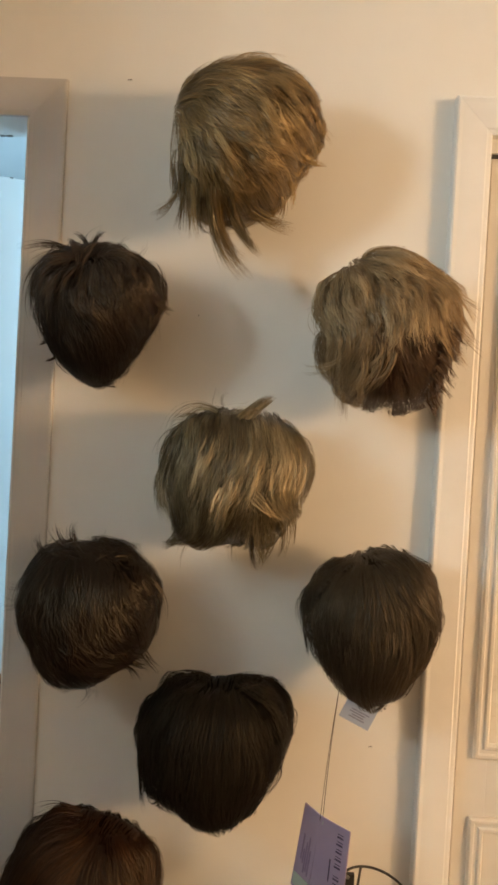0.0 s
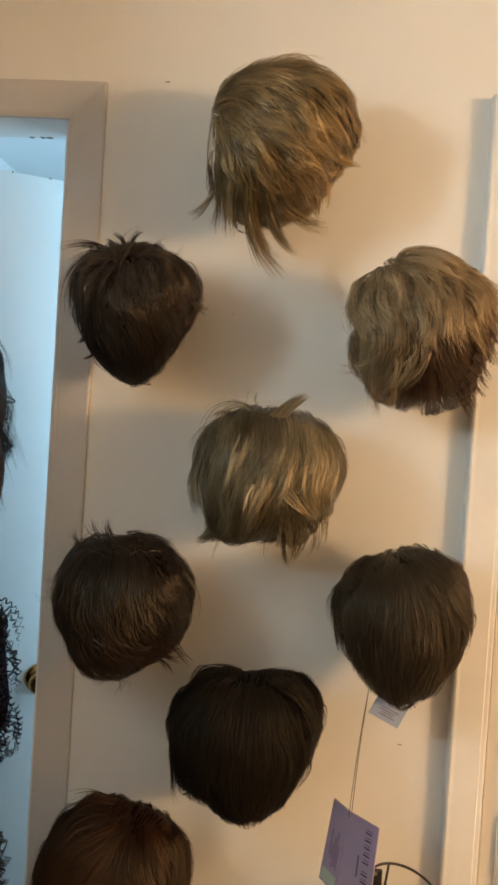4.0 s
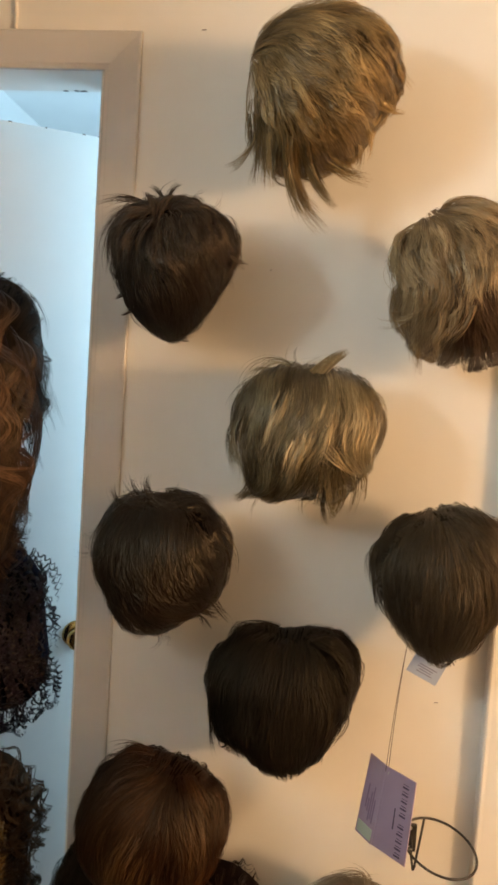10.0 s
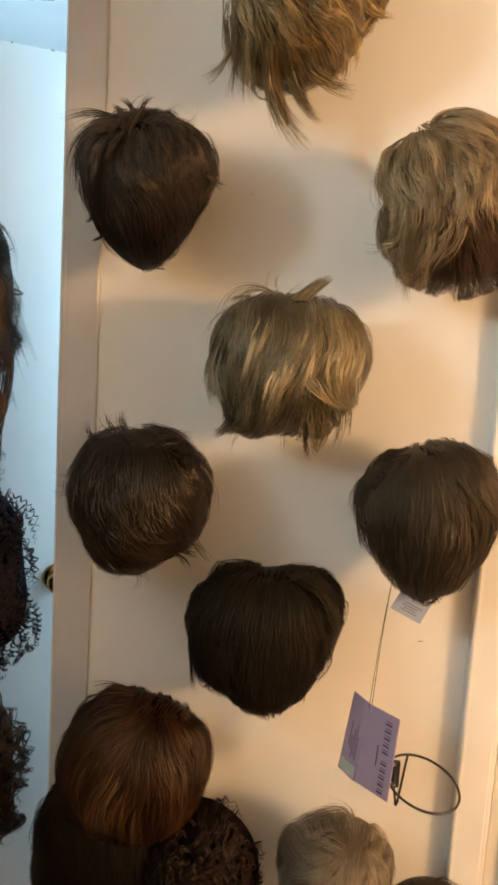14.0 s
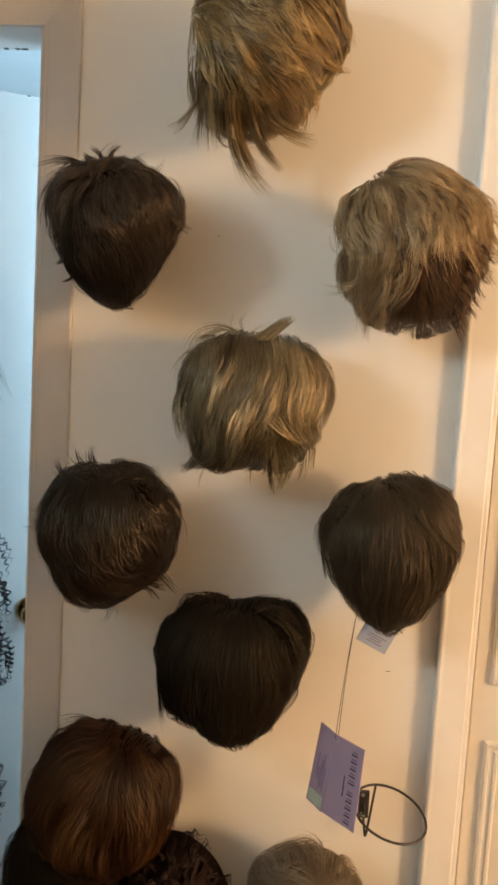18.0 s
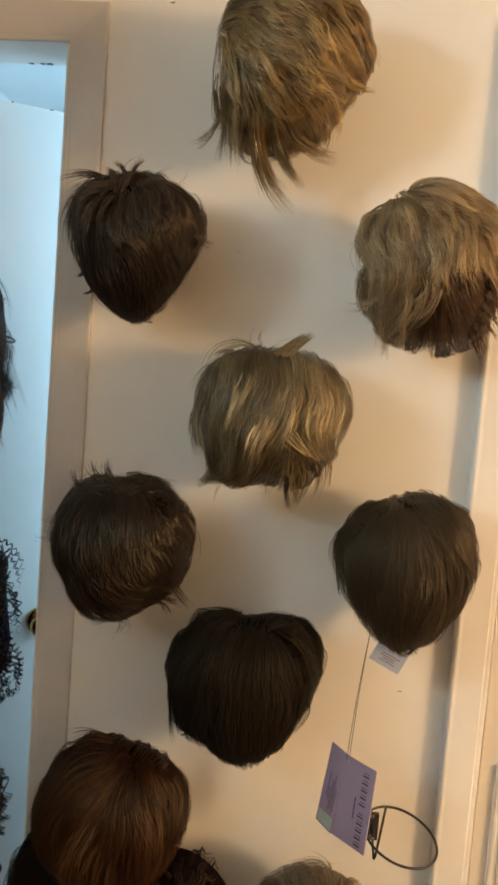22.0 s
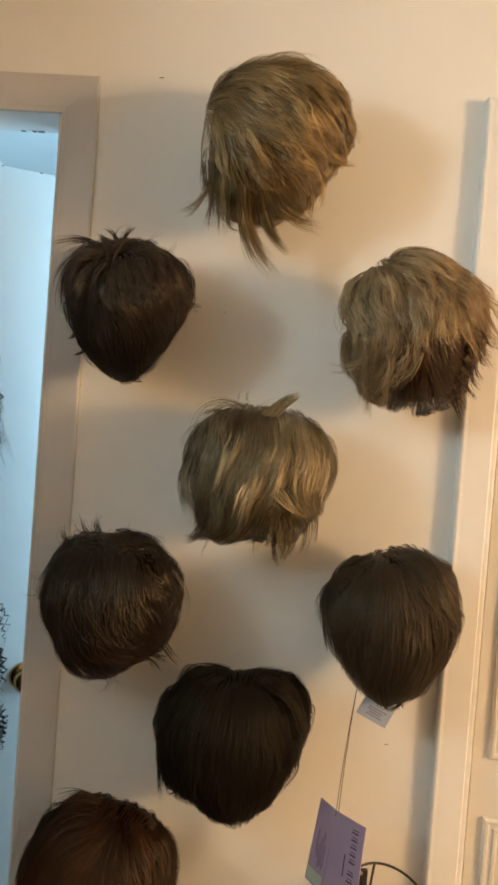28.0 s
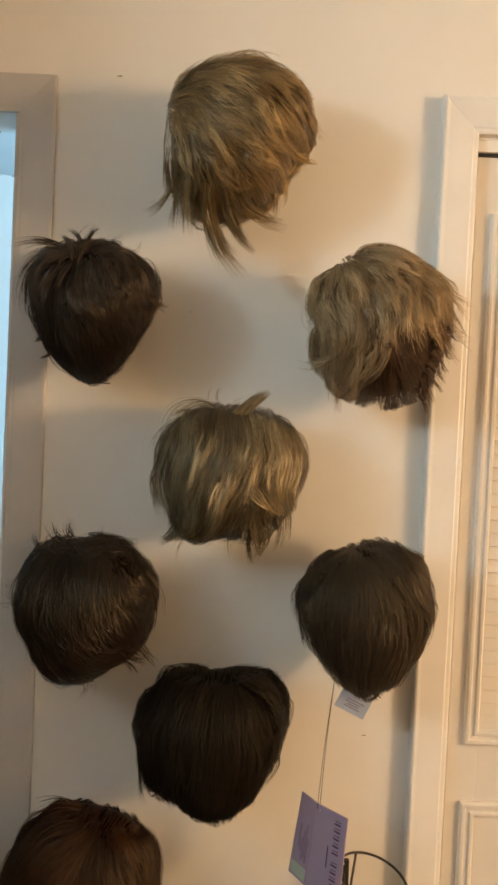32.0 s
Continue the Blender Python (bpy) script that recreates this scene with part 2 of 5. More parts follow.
structure(part("far_wall_east", boxes(
    (FX1, FX1 + T, BACK, 1.58, 0, FC + 0.1), (FX1, FX1 + T, 2.36, FY1, 0, FC + 0.1), (FX1, FX1 + T, 1.58, 2.36, 0, 1.0), (FX1, FX1 + T, 1.58, 2.36, 2.25, FC + 0.1)), DOORP),
    "white wall of the far room with a window opening", "wall")
structure(part("far_ceiling", boxes((FX0, FX1, BACK, FY1, FC, FC + 0.1)), CEILP), "white ceiling of the far room", "ceiling")
# closet behind the louvred doors
structure(part("closet_wall", boxes((CLL - 0.02, CLR + 0.02, BACK + 0.5, BACK + 0.56, 0, CEIL), (CLL - 0.015, CLL - 0.005, BACK + 0.02, BACK + 0.5, 0, CEIL), (CLR + 0.02, CLR + 0.08, BACK, BACK + 0.56, 0, CEIL), (CLL - 0.02, CLR + 0.08, BACK, BACK + 0.56, CEIL, CEIL + 0.1)), PAINT), "plain back wall of the closet", "wall")


# ---- door frames: jambs, stops and mitred casings ----
def casing_profile(w, d, low=0.40):
    """Flat casing with eased edges: x across the width from the opening outwards, y out of the wall."""
    return [(0, 0), (0, d * (low - 0.14)), (0.003, d * (low - 0.08)), (0.009, d * (low - 0.06)), (0.012, d * low), (w - 0.012, d * 0.96), (w - 0.005, d), (w - 0.0015, d * 0.95), (w, d * 0.85), (w, 0)]


def casing(name, xl, xr, head, w, d, label, low=0.40, paint=TRIM):
    """Two legs and a head with mitred corners, on the wall face around an opening."""
    thing = empty(name, pose((xl + xr) / 2, WALL, 0))
    ox = (xl + xr) / 2
    prof = casing_profile(w, d, low)
    for side, xe in ((-1, xl - ox), (1, xr - ox)):
        bm = bmesh.new()
        lo = [bm.verts.new((xe + side * x, -y, 0.0)) for x, y in prof]
        hi = [bm.verts.new((xe + side * x, -y, head + x)) for x, y in prof]
        n = len(prof)
        for i in range(n):
            bm.faces.new((lo[i], lo[(i + 1) % n], hi[(i + 1) % n], hi[i]))
        bm.faces.new(lo), bm.faces.new(hi)
        bmesh.ops.recalc_face_normals(bm, faces=bm.faces)
        part("casing_leg", bm, paint, thing)
    bm = bmesh.new()
    a = [bm.verts.new((xl - ox - x, -y, head + x + 0.0004)) for x, y in prof]
    b = [bm.verts.new((xr - ox + x, -y, head + x + 0.0004)) for x, y in prof]
    n = len(prof)
    for i in range(n):
        bm.faces.new((a[i], a[(i + 1) % n], b[(i + 1) % n], b[i]))
    bm.faces.new(a), bm.faces.new(b)
    bmesh.ops.recalc_face_normals(bm, faces=bm.faces)
    part("casing_head", bm, paint, thing)
    return structure(thing, label, "door casing")


casing("door_casing", OPL - 0.006, OPR + 0.006, HEAD, 0.072, 0.012, "painted door casing around an open doorway, its shade in the colour", 0.72, TRIM_SHADED)
casing("closet_casing", CLL - 0.004, CLR + 0.004, CHEAD + 0.004, 0.070, 0.026, "cream painted casing around the closet doors", 0.86)

jamb = empty("door_jamb", pose(0, 0, 0))
structure(jamb, "white painted door jamb with chipped paint", "door jamb")
part("jamb_side", boxes((OPR, OPR + 0.02, WALL, BACK, 0, HEAD + 0.02)), TRIM, jamb)
part("jamb_side", boxes((OPL - 0.02, OPL, WALL, BACK, 0, HEAD + 0.02)), TRIM, jamb)
part("jamb_head", boxes((OPL, OPR, WALL, BACK, HEAD, HEAD + 0.02)), TRIM, jamb)
part("stop_side", boxes((OPR - 0.011, OPR, WALL + 0.030, WALL + 0.062, 0, HEAD - 0.0115), bevel=0.002), TRIM, jamb)
bm = bmesh.new()
rc = random.Random(4)
for i in range(9):
    x = -0.600 + rc.uniform(-0.028, 0.028)
    s = rc.uniform(0.002, 0.005)
    box(bm, x - s, x + s, BACK - rc.uniform(0.004, 0.008), BACK + 0.0006, HEAD - 0.0008, HEAD + 0.0015)
part("paint_chip", bm, CHIP, jamb, "dark bare chips at the edge of the head")

cj = empty("closet_jamb", pose(0, 0, 0))
structure(cj, "cream painted closet jamb with a dark sliding track", "door jamb")
part("jamb_side", boxes((CLL - 0.02, CLL, WALL, BACK + 0.02, 0, CHEAD + 0.02)), TRIM, cj)
part("jamb_side", boxes((CLR, CLR + 0.02, WALL, BACK + 0.02, 0, CHEAD + 0.02)), TRIM, cj)
part("jamb_head", boxes((CLL, CLR, WALL, BACK + 0.02, CHEAD, CHEAD + 0.02)), TRIM, cj)
part("head_fascia", boxes((CLL, CLR, WALL + 0.001, WALL + 0.014, CHEAD - 0.022, CHEAD), bevel=0.002), TRIM, cj)
part("track", boxes((CLL + 0.004, CLR - 0.004, WALL + 0.008, WALL + 0.042, CHEAD - 0.0275, CHEAD - 0.0225)), TRACK, cj, "dark metal track")


# ---- the white door, ajar into the far room ----
def white_door():
    w, h, th = 0.612, 2.010, 0.035
    d = empty("door", pose(-1.093, 1.452, 0.012, 0, 0, 26.5))
    part("door_slab", boxes((0, w, 0, th, 0, h), bevel=0.0025), DOORP, d)
    bmc = bmesh.new()
    for x, s in ((0.352, 0.004), (0.43, 0.002), (0.515, 0.0035), (0.548, 0.0015)):
        box(bmc, x - s, x + s, -0.0006, 0.005, h - 0.002, h + 0.0006)
    part("worn_edge", bmc, CHIP, d, "worn chips along the top edge")
    k = part("knob_rose", revolve([(0.0, 0.0), (0.031, 0.0), (0.033, 0.003), (0.028, 0.008), (0.014, 0.011), (0.0, 0.0112)]), BRASS, d, "round brass knob plate", True)
    k.matrix_basis = pose(w - 0.062, -0.0006, 0.825, 90)
    kb = part("knob", revolve([(0.0, 0.008), (0.010, 0.010), (0.010, 0.026), (0.020, 0.031), (0.026, 0.040), (0.026, 0.050), (0.019, 0.058), (0.0, 0.060)]), BRASS, d, "rounded brass door knob", True)
    kb.matrix_basis = pose(w - 0.062, -0.0006, 0.825, 90)
    for z in (0.25, 1.0, 1.76):
        bmh = bmesh.new()
        tube(bmh, [(-0.006, -0.004, z), (-0.006, -0.004, z + 0.09)], 0.006)
        part("hinge", bmh, BRASS, d, "brass hinge")
    tagged(d, "white painted flush door standing ajar, brass knob", "door", kind="structure")


def revolve(profile, n=28):
    bm = bmesh.new()
    rings = []
    for r, z in profile:
        rings.append([bm.verts.new((r * math.cos(2 * math.pi * i / n), r * math.sin(2 * math.pi * i / n), z)) for i in range(n)] if r > 1e-6 else [bm.verts.new((0, 0, z))])
    for a, b in zip(rings, rings[1:]):
        for i in range(n):
            j = (i + 1) % n
            if len(a) == 1:
                bm.faces.new((a[0], b[j], b[i]))
            elif len(b) == 1:
                bm.faces.new((a[i], a[j], b[0]))
            else:
                bm.faces.new((a[i], a[j], b[j], b[i]))
    bmesh.ops.recalc_face_normals(bm, faces=bm.faces)
    return bm


white_door()


# ---- louvred closet doors ----
def frame_moulding(x0, x1, z0, z1, ring):
    """A rectangular picture-frame moulding: ring is (inset, height) pairs from the outside in."""
    bm = bmesh.new()
    loops = []
    for inset, hgt in ring:
        loops.append([bm.verts.new(p) for p in ((x0 + inset, -hgt, z0 + inset), (x1 - inset, -hgt, z0 + inset), (x1 - inset, -hgt, z1 - inset), (x0 + inset, -hgt, z1 - inset))])
    for a, b in zip(loops, loops[1:]):
        for i in range(4):
            j = (i + 1) % 4
            bm.faces.new((a[i], a[j], b[j], b[i]))
    bmesh.ops.recalc_face_normals(bm, faces=bm.faces)
    return bm


def louvre_door(x0, w, name_label):
    d = empty("closet_door", pose(x0, WALL + 0.012, 0.015))
    h, th = 2.002, 0.030
    inl, lz0, lz1 = 0.060, 0.871, 1.864   # louvre opening
    part("stile", boxes((0, inl, 0, th, 0, h), bevel=0.002), LOUVP, d)
    part("stile", boxes((w - inl, w, 0, th, 0, h), bevel=0.002), LOUVP, d)
    part("top_rail", boxes((inl, w - inl, 0.0004, th, lz1, h)), LOUVP, d)
    part("middle_rail", boxes((inl, w - inl, 0.0004, th, 0.700, lz0)), LOUVP, d)
    part("bottom_rail", boxes((inl, w - inl, 0.0004, th, 0, 0.13)), LOUVP, d)
    part("lower_panel", boxes((inl, w - inl, 0.004, th - 0.006, 0.13, 0.700)), LOUVP, d)
    ring = [(0, -0.001), (0.0005, 0.007), (0.004, 0.010), (0.009, 0.010), (0.012, 0.006), (0.018, 0.0055), (0.021, 0.009), (0.026, 0.009), (0.030, 0.003), (0.0305, -0.001)]
    part("louvre_moulding", frame_moulding(inl - 0.030, w - inl + 0.030, lz0 - 0.028, lz1 + 0.028, ring), LOUVP, d, "stepped raised moulding")
    part("panel_moulding", frame_moulding(inl - 0.030, w - inl + 0.030, 0.10, 0.728, ring), LOUVP, d, "stepped raised moulding")
    slat = bmesh.new()
    prof = [(0.0, 0.0), (0.0005, 0.002), (0.0100, 0.031), (0.0120, 0.032), (0.0150, 0.030), (0.0055, 0.0), (0.003, -0.0012)]
    a = [slat.verts.new((inl, y + 0.0015, z)) for y, z in prof]
    b = [slat.verts.new((w - inl, y + 0.0015, z)) for y, z in prof]
    for i in range(len(prof)):
        j = (i + 1) % len(prof)
        slat.faces.new((a[i], a[j], b[j], b[i]))
    slat.faces.new(a), slat.faces.new(b)
    bmesh.ops.recalc_face_normals(slat, faces=slat.faces)
    first = part("slat", slat, LOUVP, d)
    z, n = lz0 + 0.002, 0
    while z < lz1 - 0.02:
        ob = first if n == 0 else new("slat", first.data)
        ob.parent = d
        ob.matrix_basis = pose(0, 0, z)
        z, n = z + 0.0262, n + 1
    tagged(d, name_label, "closet door", "closet doors", kind="structure")


louvre_door(CLL + 0.006, 0.405, "cream painted louvred closet door over a raised lower panel")
louvre_door(CLL + 0.417, 0.405, "cream painted louvred closet door over a raised lower panel")

# baseboard between the two casings
structure(part("baseboard", boxes((OPR + 0.078, CLL - 0.074, WALL - 0.014, WALL, 0, 0.09), bevel=0.003), TRIM), "cream painted baseboard", "baseboard")

# wall cable over the doorway and small wall marks
bm = bmesh.new()
tube(bm, [(-0.687 + 0.0012 * math.sin(i * 1.7), WALL - 0.002, HEAD + 0.079 + i * (CEIL - HEAD - 0.079) / 14) for i in range(15)], 0.0042, 8)
tagged(part("cable", bm, CABLE, None, "", True), "painted-over cable running up the wall above the doorway", "cable")
for name, x, z, w, hgt, a, lab in (("nail_mark", -0.312, 2.134, 0.0045, 0.0009, 0, "tiny dark nail scratch on the cream wall"),
                                   ("nail_mark", -0.155, 1.688, 0.0011, 0.0011, 0, "tiny dark nail hole in the cream wall"),
                                   ("nail_mark", 0.222, 0.871, 0.0040, 0.0007, -4, "tiny dark scratch on the cream wall")):
    bm = bmesh.new()
    box(bm, -w, w * 0.6, -0.0012, 0.0004, -hgt, hgt * 0.5)
    box(bm, -w * 0.2, w, -0.0016, 0.0003, -hgt * 0.4, hgt)
    ob = tagged(part(name, bm, CHIP), lab, "nail mark", "nail marks on the wall")
    ob.matrix_basis = pose(x, WALL, z, 0, a, 0)


# ---- wire holders ----
def holder(x, y, z, centre=(0.0, -0.125, 0.045), turn=0.0, tilt=0.011, lean=-0.011, r=0.066, label="black wire wall holder inside a wig"):
    """A wall plate with two screws, an upright wire bar, a prong and a round wire loop that stands off the wall."""
    h = empty("wig_holder", pose(x, y, z, 0, 0, turn))
    part("plate", boxes((-0.013, 0.007, -0.010, 0, -0.028, 0.025), bevel=0.0015), IRON, h)
    for dz in (-0.020, 0.020):
        s = part("screw", revolve([(0.0, 0.0), (0.004, 0.0), (0.0036, 0.0015), (0.0, 0.002)], 12), STEEL, h, "small bright screw head")
        s.matrix_basis = pose(-0.006, -0.0098, dz, 90)
    c = Vector(centre)
    a, b = Vector((r, 0, lean)), Vector((0, r, tilt))
    bm = bmesh.new()
    tube(bm, [c + a * math.cos(k * math.pi / 24) + b * math.sin(k * math.pi / 24) for k in range(48)], 0.0024, 8, True)
    part("loop", bm, IRON, h, "round wire loop", True)
    top = c + a * math.cos(1.88) + b * math.sin(1.88)
    bm = bmesh.new()
    tube(bm, [top, (0.0015, -0.045, -0.036), (-0.001, -0.045, -0.043)], 0.0024)
    part("bar", bm, IRON, h, "", True)
    bm = bmesh.new()
    tube(bm, [(-0.001, -0.045, -0.043), (-0.004, -0.030, -0.022), (-0.004, -0.008, 0.004)], 0.0024)
    part("prong", bm, IRON, h, "", True)
    low = c + a * math.cos(3.5) + b * math.sin(3.5)
    bm = bmesh.new()
    tube(bm, [low, (-0.004, -0.028, -0.012), (-0.003, -0.008, -0.004)], 0.0024)
    part("strut", bm, IRON, h, "", True)
    return tagged(h, label, "wig holder", "wire wig holders")


holder(0.198, WALL, 0.598, (0.031, -0.12, 0.055), 0, 0.013, -0.011, 0.066, "empty black wire holder with a round loop, screwed to the wall")


# ---- wigs ----
def ring_spline(radii, phi):
    """Smooth closed outline: the radius at each angle phi (radians) from evenly spaced radii."""
    n = len(radii)
    r = np.asarray(radii)
    t = (phi / (2 * np.pi) * n) % n
    i = np.floor(t).astype(int)
    f = t - i
    p0, p1, p2, p3 = r[(i - 1) % n], r[i % n], r[(i + 1) % n], r[(i + 2) % n]
    return 0.5 * (2 * p1 + (p2 - p0) * f + (2 * p0 - 5 * p1 + 4 * p2 - p3) * f ** 2 + (3 * p1 - p0 - 3 * p2 + p3) * f ** 3)


def strands_mesh(name, paths, half, lock_value, along, twist):
    """One mesh of thin twisted ribbons: paths (S, N, 3), half widths (S, N)."""
    S, N, _ = paths.shape
    tan = np.gradient(paths, axis=1)
    tan /= np.linalg.norm(tan, axis=2, keepdims=True) + 1e-9
    out = paths - np.array([0, 0.05, 0.0])
    out /= np.linalg.norm(out, axis=2, keepdims=True) + 1e-9
    side = np.cross(tan, out)
    ln = np.linalg.norm(side, axis=2, keepdims=True)
    side = np.where(ln > 1e-3, side / (ln + 1e-9), np.array([1.0, 0, 0]))
    nrm = np.cross(side, tan)
    tw = twist[:, None, None]
    side = side * np.cos(tw) + nrm * np.sin(tw)
    h = half[..., None]
    v = np.stack([paths - side * h, paths + side * h], axis=2)
    verts = v.reshape(-1, 3)
    base = (np.arange(S)[:, None] * N + np.arange(N - 1)[None, :]) * 2
    quads = np.stack([base, base + 1, base + 3, base + 2], axis=-1).reshape(-1, 4)
    me = bpy.data.meshes.new(name)
    me.vertices.add(len(verts))
    me.vertices.foreach_set("co", verts.astype(np.float32).ravel())
    me.loops.add(quads.size)
    me.loops.foreach_set("vertex_index", quads.astype(np.int32).ravel())
    me.polygons.add(len(quads))
    me.polygons.foreach_set("loop_start", np.arange(0, quads.size, 4, dtype=np.int32))
    me.update(calc_edges=True)
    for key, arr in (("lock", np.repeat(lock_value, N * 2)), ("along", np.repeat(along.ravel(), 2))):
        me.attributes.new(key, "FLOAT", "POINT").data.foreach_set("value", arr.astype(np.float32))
    me.shade_smooth()
    return me


class Form:
    """The swelling body of a wig: a rounded outline in the wall's plane and a depth towards the room."""

    def __init__(self, radii_cm, depth, back=0.06, crown=1.05, tilt=0.08, notch=None, shrink=0.978):
        self.radii = [r / 100 * (1 + (crown - 1) * max(0.0, math.sin(2 * math.pi * i / len(radii_cm)))) for i, r in enumerate(radii_cm)]
        self.depth, self.back, self.tilt, self.shrink = depth, back, tilt, shrink
        if notch:                          # a dip in the outline: (angle, width) in degrees and its depth in cm
            turns = [math.radians(15 * i) for i in range(24)]
            self.radii = [float(ring_spline(self.radii, np.array([a]))[0]) - notch[2] / 100 * math.exp(-((math.degrees(a) - notch[0]) / notch[1]) ** 2) for a in turns]

    def rho(self, p):
        d = np.hypot(p[..., 0], p[..., 1])
        return d / ring_spline(self.radii, np.arctan2(p[..., 1], p[..., 0])), d

    def lift(self, p):
        rho, _ = self.rho(p)
        inside = np.sqrt(np.clip(1 - np.clip(rho, 0, 1) ** 2.3, 0, 1)) * self.depth
        return inside - np.clip(rho - 1, 0, 1) * 0.10 + self.tilt * p[..., 1]


def combed(comb, p):
    """The lie of the hair at p: a blend of the nearest combing strokes (x and z in cm, heading in degrees)."""
    c = np.array(comb)
    q = p[..., None, :] - c[:, :2] / 100
    wgt = np.exp(-(q ** 2).sum(-1) / (2 * 0.021 ** 2)) + 1e-5 / ((q ** 2).sum(-1) + 1e-4)
    a = np.radians(c[:, 2])
    v = np.stack([(wgt * np.cos(a)).sum(-1), (wgt * np.sin(a)).sum(-1)], -1)
    return v / (np.linalg.norm(v, axis=-1, keepdims=True) + 1e-9)


def grow(form, rng, locks, per, length, whorl, radial, gravity, sweep=(0, 0), wander=0.5, width=0.012, taper=0.75, lift=0.012, swirl=0.3, wave=0.0, waves=2.0,
         curl=0.0, turns=6.0, over=0.06, ribbon=0.00038, steps=10, strays=0.12, twist=0.32, zone=None, flick=0.0, loose=0.0013, rim=0.7, comb=None, fray=0.10, tuck=0.105):
    """Hair in locks that flow over the form from the whorl outwards and down. Returns paths, half widths, lock values and root-to-tip values."""
    locks, width = int(locks * 1.6), width * 0.86
    u = rng.random((locks * 3, 2))
    ang, rr = u[:, 0] * 2 * np.pi, np.sqrt(u[:, 1])
    root = np.stack([np.cos(ang), np.sin(ang)], 1) * (rr * ring_spline(form.radii, ang))[:, None]
    if zone:
        root = root[zone(root)]
    root = root[:locks]
    if not zone:
        n = locks // 6
        root[:n] = np.array(whorl) + rng.normal(0, 0.018, (n, 2))
        e = n + int(n * rim)
        edge = np.radians(rng.uniform(20, 160, e - n))
        root[n:e] = np.stack([np.cos(edge), np.sin(edge)], 1) * (ring_spline(form.radii, edge) * (rng.uniform(1.05, 1.13, e - n) if comb else rng.uniform(0.93, 1.0, e - n)))[:, None]
        root[:n] *= np.minimum(1.0, 0.92 / (form.rho(root[:n])[0] + 1e-6))[:, None]
    if comb:                               # roots at the edge whose hair lies inwards sit further in
        edge_rho = form.rho(root)[0]
        inward = (combed(comb, root) * root).sum(1) < 0
        if not zone:
            inward[n:e] = False
        root = np.where((inward & (edge_rho > 0.90))[:, None], root * (rng.uniform(0.78, 0.94, len(root)) / (edge_rho + 1e-6))[:, None], root)
    K = len(root)
    p, L = root.copy(), length * rng.uniform(0.65, 1.25, K)
    limit = 1 + over * rng.uniform(-0.6, 1.0, K)
    phase, freq, bend = rng.uniform(0, 6.28, K), rng.uniform(0.8, 1.2, K) * waves, rng.normal(0, wander * 0.45, K) * np.where(rng.random(K) < 0.14, 3.0, 1.0)
    if not curl:                           # neighbouring locks bend alike
        phase = 1.7 * (np.sin(root[:, 0] * 33 + root[:, 1] * 17) + np.sin(root[:, 1] * 39 - root[:, 0] * 15 + 1.3)) + rng.normal(0, 0.6, K)
    drift = rng.uniform(0, 6.28, 2)
    centre = np.array(whorl) + rng.normal(0, 0.012, (K, 2))
    if not zone:
        centre[n:e] = root[n:e] * 1.25 + 0.25 * (root[n:e] - np.array(whorl)) * np.array([-0.6, 0.0])
        if comb:
            centre[n:e] = np.array(whorl)
    guide, behind, wrap = [p.copy()], np.zeros(K), [np.zeros(K)]
    for s in range(steps - 1):
        d = p - centre
        d /= np.linalg.norm(d, axis=1, keepdims=True) + 0.015
        v = radial * d + np.array([sweep[0], sweep[1] - gravity])
        v /= np.linalg.norm(v, axis=1, keepdims=True) + 1e-6
        if comb:
            v = combed(comb, p)
        f = s / (steps - 1)
        a = bend * 0.5 + swirl * (np.sin(p[:, 0] * 47 + p[:, 1] * 19 + drift[0]) + np.sin(p[:, 1] * 53 - p[:, 0] * 23 + drift[1])) * 0.6 + wave * np.sin(freq * 6.28 * f + phase) + flick * f * f * np.sign(np.sin(phase))
        c, sn = np.cos(a), np.sin(a)
        v = np.stack([v[:, 0] * c - v[:, 1] * sn, v[:, 0] * sn + v[:, 1] * c], 1)
        rho, _ = form.rho(p)
        free = np.clip((limit + 0.02 - rho) / 0.08, 0.0, 1.0)
        outward = p / (np.linalg.norm(p, axis=1, keepdims=True) + 1e-6)
        leaving = np.clip((v * outward).sum(1), 0, 1) * (1 - free)
        step = L / (steps - 1)
        p = p + (v - outward * leaving[:, None]) * step[:, None]
        rho, dist = form.rho(p)
        scale = np.minimum(1.0, (limit + 0.02) / (rho + 1e-6))
        behind = np.minimum(behind + 0.4 * (leaving * step + dist * (1 - scale)), 0.03)
        p = p * scale[:, None]
        wrap.append(behind.copy())
        guide.append(p.copy())
    guide = np.stack(guide, 1)                                   # K, steps, 2
    ss = np.linspace(0, 1, steps)
    broad = np.sin(root[:, 0] * 61 + root[:, 1] * 37 + drift[0]) + np.sin(root[:, 1] * 71 - root[:, 0] * 43 + drift[1])
    layer = np.clip(rng.uniform(0.1, 0.9, K) + 0.22 * broad, 0.05, 1.2)
    w = form.lift(guide) + (lift * layer[:, None]) * np.sin(np.clip(ss * 1.25, 0, 1) * np.pi / 2)[None, :]
    w -= np.stack(wrap, 1) - 0.003 + (0.0 if comb else 0.004) * np.clip(1 - ss * 12, 0, 1)[None, :]
    rho, _ = form.rho(guide)
    behind_rim = np.zeros((K, 1))
    if comb and not zone:                  # rim locks come over from behind
        behind_rim[n:e] = 1.0
    behind_rim = behind_rim * np.clip(1 - ss / 0.30, 0, 1)[None, :]
    w -= 0.028 * behind_rim
    push = 1 - tuck * behind_rim - 0.7 * np.stack(wrap, 1) + (lift * layer[:, None]) * 0.22 * np.clip(rho, 0, 1) ** 4 / 0.13
